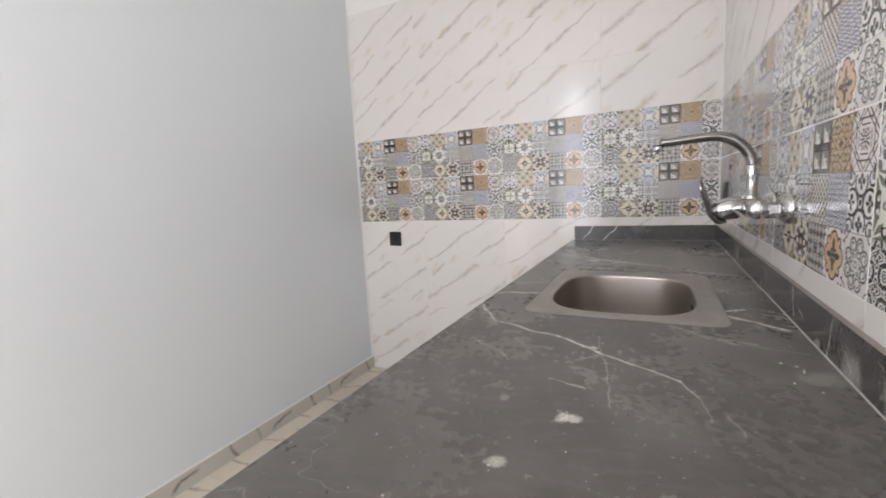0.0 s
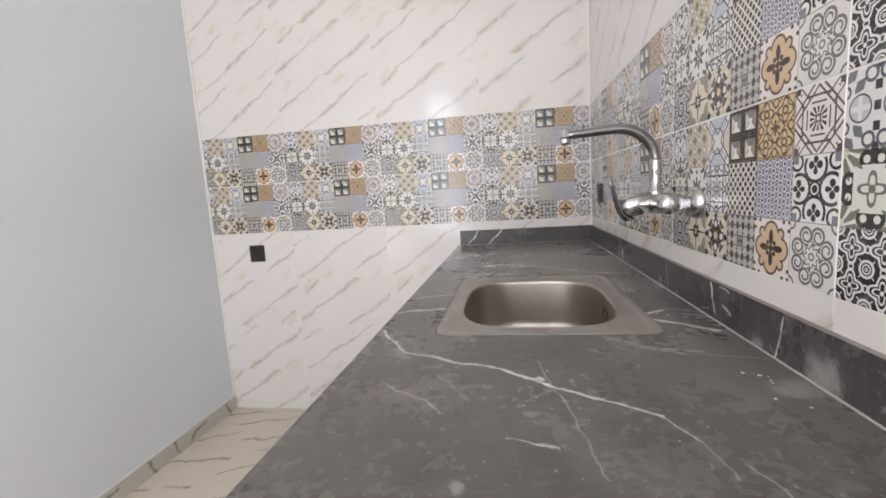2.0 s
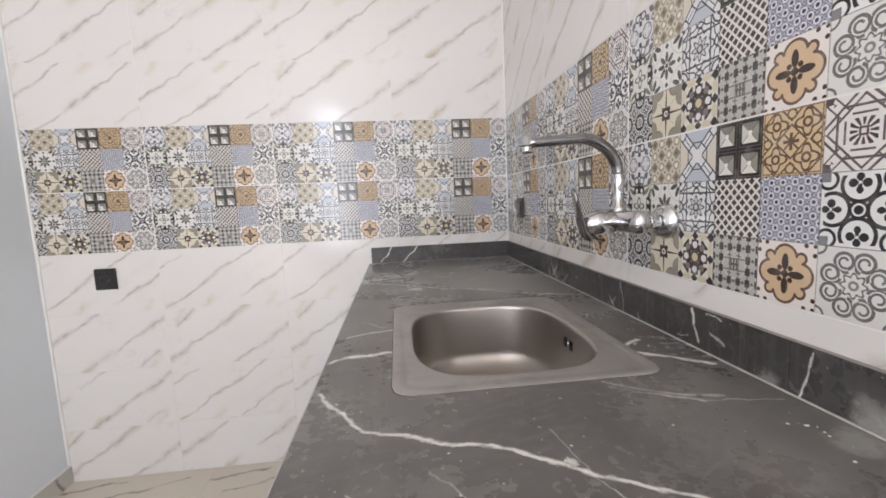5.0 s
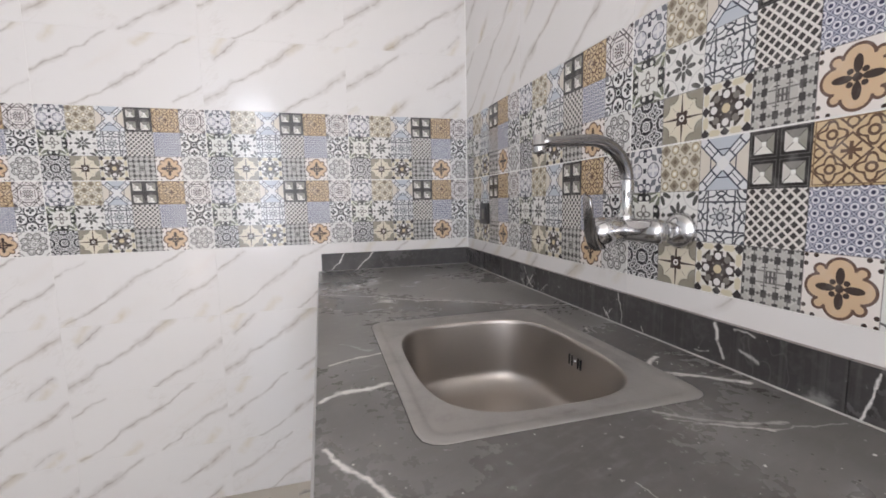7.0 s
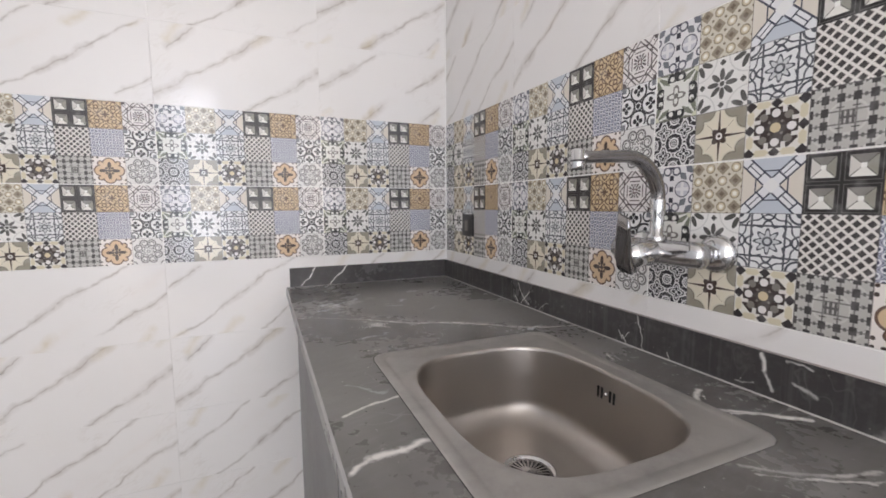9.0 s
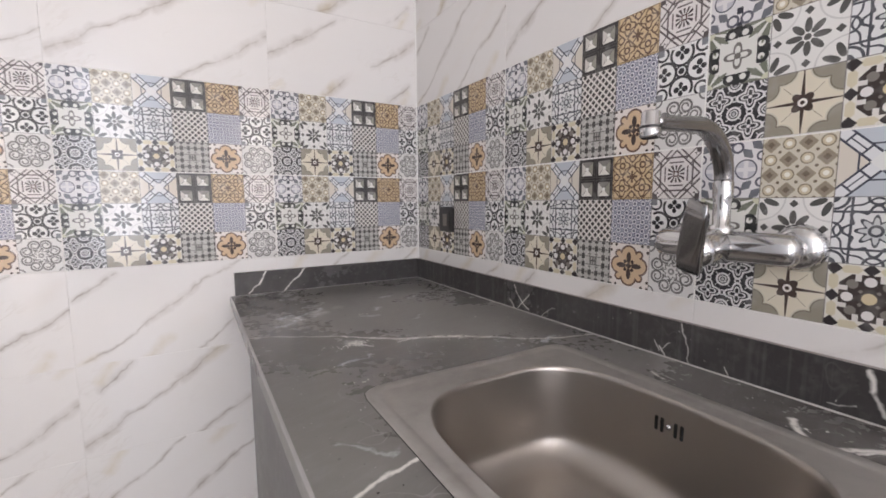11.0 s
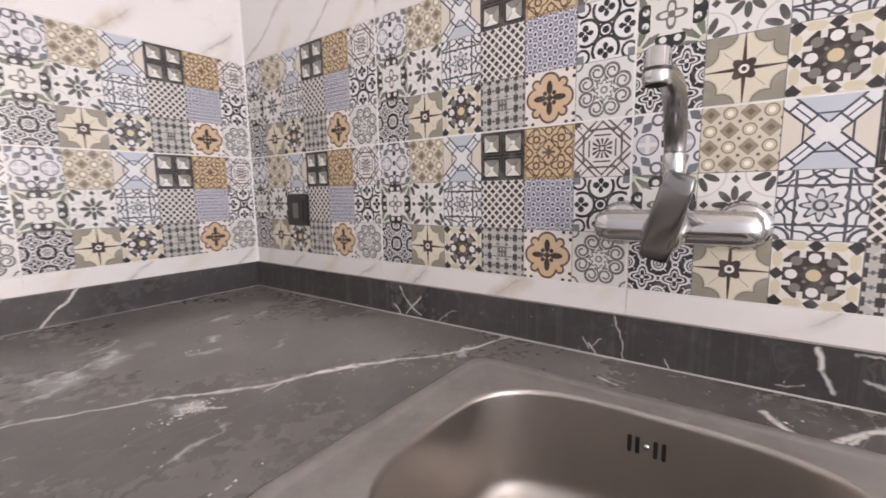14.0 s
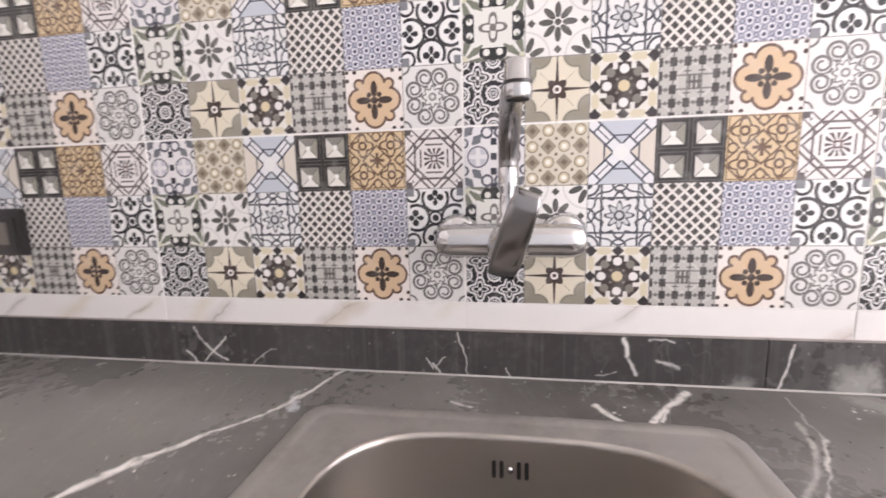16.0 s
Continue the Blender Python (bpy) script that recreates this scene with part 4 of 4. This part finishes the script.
# ---- wall mixer tap ----
def make_tap():
    s = empty("wall_mixer_tap", (-0.05, -1.055, 1.08))
    tagged(s, "chrome wall mounted mixer tap with swivel spout and lever", "tap")
    yl, yr, z, bx = -0.986, -1.131, 1.077, -0.056
    for yy in (yl, yr):
        b = bmesh.new()
        tube(b, [(-0.0005, yy, z), (-0.003, yy, z), (-0.008, yy, z), (-0.016, yy, z), (-0.022, yy, z)], [0.032, 0.0325, 0.0310, 0.026, 0.016], 32)
        wpart("wall_flange", b, chrome, s, "domed chrome wall flange", smooth=True)
        b = bmesh.new()
        tube(b, [(-0.018, yy, z), (-0.034, yy, z), (-0.0345, yy, z), (-0.050, yy, z)], [0.0155, 0.0155, 0.019, 0.019], 6)
        wpart("union_nut", b, chrome, s, "hexagonal chrome nut")
    b = bmesh.new()
    ys = [yl + 0.022, yl + 0.020, yl + 0.014, yl, yl - 0.03, -1.055, yr + 0.03, yr, yr - 0.014, yr - 0.020, yr - 0.022]
    tube(b, [(bx, y, z) for y in ys], [0.006, 0.014, 0.0200, 0.0215, 0.0215, 0.022, 0.0215, 0.0215, 0.0200, 0.014, 0.006], 32)
    wpart("body", b, chrome, s, "rounded horizontal chrome bar", smooth=True)
    b = bmesh.new()
    tube(b, [(bx + 0.01, -1.057, z), (-0.070, -1.057, z), (-0.073, -1.057, z), (-0.100, -1.057, z - 0.002), (-0.115, -1.057, z - 0.006), (-0.124, -1.057, z - 0.010), (-0.127, -1.057, z - 0.012)], [0.0215, 0.0225, 0.0245, 0.0245, 0.0225, 0.017, 0.009], 32)
    wpart("cartridge_cap", b, chrome, s, smooth=True)
    # lever: a flat blade that leans outwards and up
    b = bmesh.new()
    path = [(-0.104, -1.046, 1.046), (-0.118, -1.050, 1.049), (-0.130, -1.056, 1.066), (-0.140, -1.064, 1.093), (-0.150, -1.073, 1.122), (-0.156, -1.079, 1.140)]
    wid, thk = [0.014, 0.0165, 0.0175, 0.0175, 0.0165, 0.0135], [0.004, 0.0075, 0.0070, 0.0055, 0.0042, 0.003]
    rings = []
    for i, p in enumerate(path):
        p = Vector(p)
        d = (Vector(path[min(i + 1, 5)]) - Vector(path[max(i - 1, 0)])).normalized()
        sd = Vector((0.25, 1, 0)).normalized()
        sd = (sd - d * sd.dot(d)).normalized()
        nn = d.cross(sd)
        ring = []
        for k in range(24):
            a = 2 * math.pi * k / 24
            c, e = math.cos(a), math.sin(a)
            ring.append(p + sd * (wid[i] * math.copysign(abs(c) ** 0.5, c)) + nn * (thk[i] * math.copysign(abs(e) ** 0.5, e)))
        rings.append(ring)
    loft(b, rings, True, True)
    bmesh.ops.recalc_face_normals(b, faces=b.faces[:])
    wpart("lever", b, chrome_dull, s, "flat smeared chrome lever", smooth=True)
    # spout
    b = bmesh.new()
    tube(b, [(bx, -1.057, z + 0.012), (bx, -1.057, z + 0.028), (bx, -1.057, z + 0.030), (bx, -1.057, z + 0.062), (bx, -1.057, z + 0.067), (bx, -1.057, z + 0.090), (bx, -1.057, z + 0.093)],
         [0.0155, 0.0155, 0.0112, 0.0112, 0.0128, 0.0130, 0.0112], 32)
    wpart("collar", b, chrome, s, "bright chrome collar", smooth=True)
    b = bmesh.new()
    pts, rr = [], []
    p0, p1, p2, p3 = (Vector(p) for p in ((bx, -1.057, z + 0.088), (bx, -1.058, z + 0.128), (-0.096, -1.060, z + 0.166), (-0.146, -1.062, z + 0.161)))
    for k in range(17):
        t = k / 16
        pts.append(p0 * (1 - t) ** 3 + p1 * 3 * t * (1 - t) ** 2 + p2 * 3 * t * t * (1 - t) + p3 * t ** 3)
        rr.append(0.0105 + 0.001 * math.sin(t * math.pi))
    for k in range(1, 8):
        pts.append(p3.lerp(Vector((-0.240, -1.066, z + 0.155)), k / 7))
        rr.append(0.0105 - 0.0015 * k / 7)
    tube(b, pts, rr, 24, 1.15)
    wpart("spout", b, chrome_dull, s, "arched smeared chrome spout", smooth=True)
    b = bmesh.new()
    ex, ey, ez = -0.242, -1.066, z + 0.156
    tube(b, [(ex, ey, ez + 0.012), (ex, ey, ez + 0.010), (ex, ey, ez - 0.006), (ex, ey, ez - 0.0065), (ex, ey, ez - 0.018), (ex, ey, ez - 0.019)], [0.0075, 0.0105, 0.0108, 0.0116, 0.0114, 0.0104], 32)
    wpart("aerator", b, chrome, s, "round chrome outlet", smooth=True)
    b = bmesh.new()
    tube(b, [(ex, ey, ez - 0.0052), (ex, ey, ez - 0.0078)], [0.01185, 0.01185], 32)
    wpart("groove", b, black_plastic, s, "dark groove round the outlet")
    b = bmesh.new()
    tube(b, [(ex, ey, ez - 0.0185), (ex, ey, ez - 0.0196)], [0.0092, 0.0092], 24)
    wpart("outlet_mesh", b, black_hole, s)
    return s


make_tap()


# ---- sockets ----
def make_socket(name, label, w=0.085, h=0.085, tall=False):
    """Local x across the wall, z up, front towards -y."""
    s = empty(name)
    tagged(s, label, "wall socket")
    part("frame", boxed(-w / 2, w / 2, -0.009, -0.0002, -h / 2, h / 2, bevel=0.002), black_plastic, s)
    part("inner_plate", boxed(-w / 2 + 0.013, w / 2 - 0.013, -0.0115, -0.0092, -h / 2 + 0.013, h / 2 - 0.013, bevel=0.001), black_plastic, s)
    if tall:
        part("face", boxed(-0.012, 0.012, -0.0127, -0.0117, -0.020, 0.018, bevel=0.0004), grey_plastic, s, "brownish grey rocker face")
    else:
        b = bmesh.new()
        tube(b, [(0, -0.0117, 0), (0, -0.0125, 0), (0, -0.0122, 0)], [0.021, 0.020, 0.017], 24)
        part("face", b, black_plastic, s, "round black socket face", smooth=True)
        for dx in (-0.0095, 0.0095):
            b = bmesh.new()
            tube(b, [(dx, -0.0126, 0), (dx, -0.0129, 0)], [0.0025, 0.0025], 10)
            part("pin_hole", b, black_hole, s)
    return s


sock_end = make_socket("wall_socket", "square black wall socket on white marble tiles", 0.083, 0.087)
sock_end.location = (-1.696, 0, 0.871)
TO_SINK = Matrix.Rotation(radians(-90), 4, "Z")
sock_sink = make_socket("wall_socket", "square black wall socket on patterned tiles beside the corner", 0.082, 0.078, True)
sock_sink.matrix_basis = Matrix.Translation((0, -0.209, 1.087)) @ TO_SINK

# skirting along the grey wall
sk = tagged(new("baseboard", None), kind="structure", label="grey marble skirting with white top joint")
y = -0.0003
while y > FILL_OPENING[1] + 0.05:
    y1 = max(y - 0.5, FILL_OPENING[1])
    b = boxed(LX + 0.0002, LX + 0.011, y1 + 0.001, y - 0.001, 0.0, 0.072)
    uv = b.loops.layers.uv.new()
    for f in b.faces:
        for l in f.loops:
            l[uv].uv = (y - l.vert.co.y, l.vert.co.z)
    part("skirting_tile", b, skirt_mat, sk)
    y = y1
bm = bmesh.new()
tube(bm, [(LX + 0.004, FILL_OPENING[1], 0.0735), (LX + 0.004, -0.002, 0.0735)], 0.0045, 8)
part("sealant_bead", bm, sealant, sk, "white joint on the skirting")
for nm, pts in (("trim", [(LX + 0.002, -0.002, 0.07), (LX + 0.002, -0.002, 2.23)]), ("trim", [(-0.0015, -0.0015, 0.94), (-0.0015, -0.0015, 2.23)])):
    bm = bmesh.new()
    tube(bm, pts, 0.0062 if nm and pts[0][0] < -1 else 0.0026, 8)
    tagged(part(nm, bm, sealant), kind="structure", label="white sealant line in the wall corner")

# ---- tiles ----
U = 0.0833
BAND = 0.978
GAP = 0.0007


def tile_mesh(w, h, mat, u0=0.0, v0=0.0):
    """A plain tile, its left lower corner at the origin, with uv in metres from its uncut corner."""
    b = bmesh.new()
    uv = b.loops.layers.uv.new()
    gap = 0.0004
    x0, x1, z0, z1 = gap, w - gap, gap, h - gap
    o = [b.verts.new((x, 0.0008, z)) for x, z in ((x0, z0), (x1, z0), (x1, z1), (x0, z1))]
    bk = [b.verts.new((x, 0.006, z)) for x, z in ((x0, z0), (x1, z0), (x1, z1), (x0, z1))]
    e = 0.0007
    f4 = [b.verts.new((x, 0.0, z)) for x, z in ((x0 + e, z0 + e), (x1 - e, z0 + e), (x1 - e, z1 - e), (x0 + e, z1 - e))]
    b.faces.new(f4)
    for p, q in ((o, f4), (bk, o)):
        for k in range(4):
            b.faces.new((p[k], p[(k + 1) % 4], q[(k + 1) % 4], q[k]))
    for f in b.faces:
        for l in f.loops:
            l[uv].uv = (u0 + l.vert.co.x, v0 + l.vert.co.z)
    return mesh_of("tile", b, mat)


def print_tile_mesh(a=0.0, c=6.0):
    """A 6 by 3 printed tile, kept from column a to column c."""
    b = bmesh.new()
    uv = b.loops.layers.uv.new()
    e = 0.0007
    x0, x1, z0, z1 = GAP, (c - a) * U - GAP, GAP, 3 * U - GAP
    cols = [a] + [k for k in range(7) if a < k < c] + [c]
    xs = [min(max((k - a) * U, x0 + e), x1 - e) for k in cols]
    zs = [min(max(k * U, z0 + e), z1 - e) for k in range(4)]
    g = [[b.verts.new((x, 0.0, z)) for x in xs] for z in zs]
    for r in range(3):
        for k in range(len(xs) - 1):
            f = b.faces.new((g[r][k], g[r][k + 1], g[r + 1][k + 1], g[r + 1][k]))
            col = int(cols[k] + 1e-6)
            f.material_index = (2 - r) * 6 + col
            for l in f.loops:
                l[uv].uv = ((l.vert.co.x / U + a) - col, l.vert.co.z / U - r)
    o = [b.verts.new((x, 0.0008, z)) for x, z in ((x0, z0), (x1, z0), (x1, z1), (x0, z1))]
    bk = [b.verts.new((x, 0.006, z)) for x, z in ((x0, z0), (x1, z0), (x1, z1), (x0, z1))]
    rim = [[v for v in g[0]], [row[-1] for row in g], list(reversed(g[3])), [row[0] for row in reversed(g)]]
    for k in range(4):
        f = b.faces.new([o[k], o[(k + 1) % 4]] + rim[k][::-1])
        f.material_index = 18
        f = b.faces.new((bk[k], bk[(k + 1) % 4], o[(k + 1) % 4], o[k]))
        f.material_index = 18
    return mesh_of("tile", b, [m for row in PRINTS for m in row] + [sealant])


def place(me, parent, m):
    ob = new("tile", me)
    ob.parent = parent
    ob.matrix_basis = m
    return ob


full_print, full_white = print_tile_mesh(), tile_mesh(0.5, 0.25, wall_tile_mat)
W6 = 6 * U
E0 = -5.87 * U          # joint of the end wall
D0 = -11.95 * U + 12 * U   # start of the uncut first column on the sink wall
end_cols = [(E0, 0.0, 0.0, 5.87), (E0 - W6, 0, 0.0, 6.0), (E0 - 2 * W6, 0, 0.0, 6.0)]
cut = 6 - (E0 - 2 * W6 - LX) / U
end_cols.append((LX, 0, cut, 6.0))
rows_up = [BAND + 6 * U + 0.25 * k for k in range(3)]
rows_down = [BAND - 0.25 * k for k in range(1, 4)]
for x, _, a, c in end_cols:
    me = full_print if (a, c) == (0.0, 6.0) else print_tile_mesh(a, c)
    wm = full_white if (a, c) == (0.0, 6.0) else tile_mesh((c - a) * U, 0.25, wall_tile_mat, a * U)
    low = tile_mesh((c - a) * U, rows_down[-1] - 0.0, wall_tile_mat, a * U, 0.25 - rows_down[-1])
    for k in range(2):
        place(me, wall_end, Matrix.Translation((x, 0, BAND + 3 * U * k)))
    for z in rows_up + rows_down:
        place(wm, wall_end, Matrix.Translation((x, 0, z)))
    place(low, wall_end, Matrix.Translation((x, 0, 0.0)))
first = print_tile_mesh(0.05, 6.0)
first_w = tile_mesh(5.95 * U, 0.25, wall_tile_mat, 0.05 * U)
for i in range(6):
    y = 0.0 if i == 0 else -(i * W6 - 0.05 * U)
    for k in range(2):
        place(first if i == 0 else full_print, wall_sink, Matrix.Translation((0, y, BAND + 3 * U * k)) @ TO_SINK)
    for z in rows_up + rows_down[:1]:
        place(first_w if i == 0 else full_white, wall_sink, Matrix.Translation((0, y, z)) @ TO_SINK)


def floor_tile(w, d):
    b = bmesh.new()
    uv = b.loops.layers.uv.new()
    box(b, GAP, w - GAP, GAP, d - GAP, -0.008, 0.0)
    for f in b.faces:
        for l in f.loops:
            l[uv].uv = (l.vert.co.x, l.vert.co.y)
    return mesh_of("tile", b, floor_tile_mat)


ft = floor_tile(0.6, 0.6)
for i in range(4):
    for j in range(7):
        x0, y1 = LX + 0.6 * i, -0.6 * j
        w = min(0.6, -0.0005 - x0)
        me = ft if w > 0.599 else floor_tile(w, 0.6)
        place(me, floor, Matrix.Translation((x0, y1 - 0.6, 0.0)))

# plaster crumbs and flakes left on the worktop and in the bowl
rng = random.Random(5)
crumb_mat = Mat("pale_plaster_crumbs", (0.62, 0.60, 0.57), 0.85).done()
dark_crumb_mat = Mat("dark_grit", (0.05, 0.045, 0.04), 0.8).done()
bm = bmesh.new()


def crumb(x, y, z, r, mat):
    k = rng.randint(4, 6)
    a0 = rng.random() * 6.28
    lo = [bm.verts.new((x + r * rng.uniform(0.6, 1.2) * math.cos(a0 + 6.283 * i / k), y + r * rng.uniform(0.6, 1.2) * math.sin(a0 + 6.283 * i / k), z)) for i in range(k)]
    top = bm.verts.new((x + r * rng.uniform(-0.3, 0.3), y + r * rng.uniform(-0.3, 0.3), z + r * rng.uniform(0.3, 0.8)))
    for i in range(k):
        f = bm.faces.new((lo[i], lo[(i + 1) % k], top))
        f.material_index = mat


def on_top(x, y):
    return not (SINK[0] - 0.004 < x < SINK[1] + 0.004 and SINK[2] - 0.004 < y < SINK[3] + 0.004)


for _ in range(420):
    x, y = rng.uniform(-0.60, -0.03), rng.uniform(-2.2, -0.05)
    if on_top(x, y):
        crumb(x, y, CZ, rng.choice((0.0006, 0.0008, 0.0012, 0.0018)), 0 if rng.random() < 0.65 else 1)
for cx, cy, sx, sy, n in ((-0.449, -0.605, 0.034, 0.020, 110), (-0.36, -0.40, 0.012, 0.008, 14), (-0.50, -0.36, 0.04, 0.02, 24), (-0.50, -0.78, 0.02, 0.01, 8), (-0.336, -1.719, 0.012, 0.010, 26), (-0.332, -1.480, 0.006, 0.006, 10), (-0.06, -1.50, 0.02, 0.07, 10), (-0.382, -1.834, 0.010, 0.008, 14), (-0.10, -1.183, 0.012, 0.012, 14)):
    for _ in range(n):
        x, y = rng.gauss(cx, sx * 0.6), rng.gauss(cy, sy * 0.6)
        if on_top(x, y) and x < -0.012:
            crumb(x, y, CZ, rng.choice((0.0008, 0.0012, 0.0022)), 0)
tagged(part("plaster_crumbs", bm, [crumb_mat, dark_crumb_mat]), "pale plaster crumbs and dark grit on the worktop", kind="stuff")
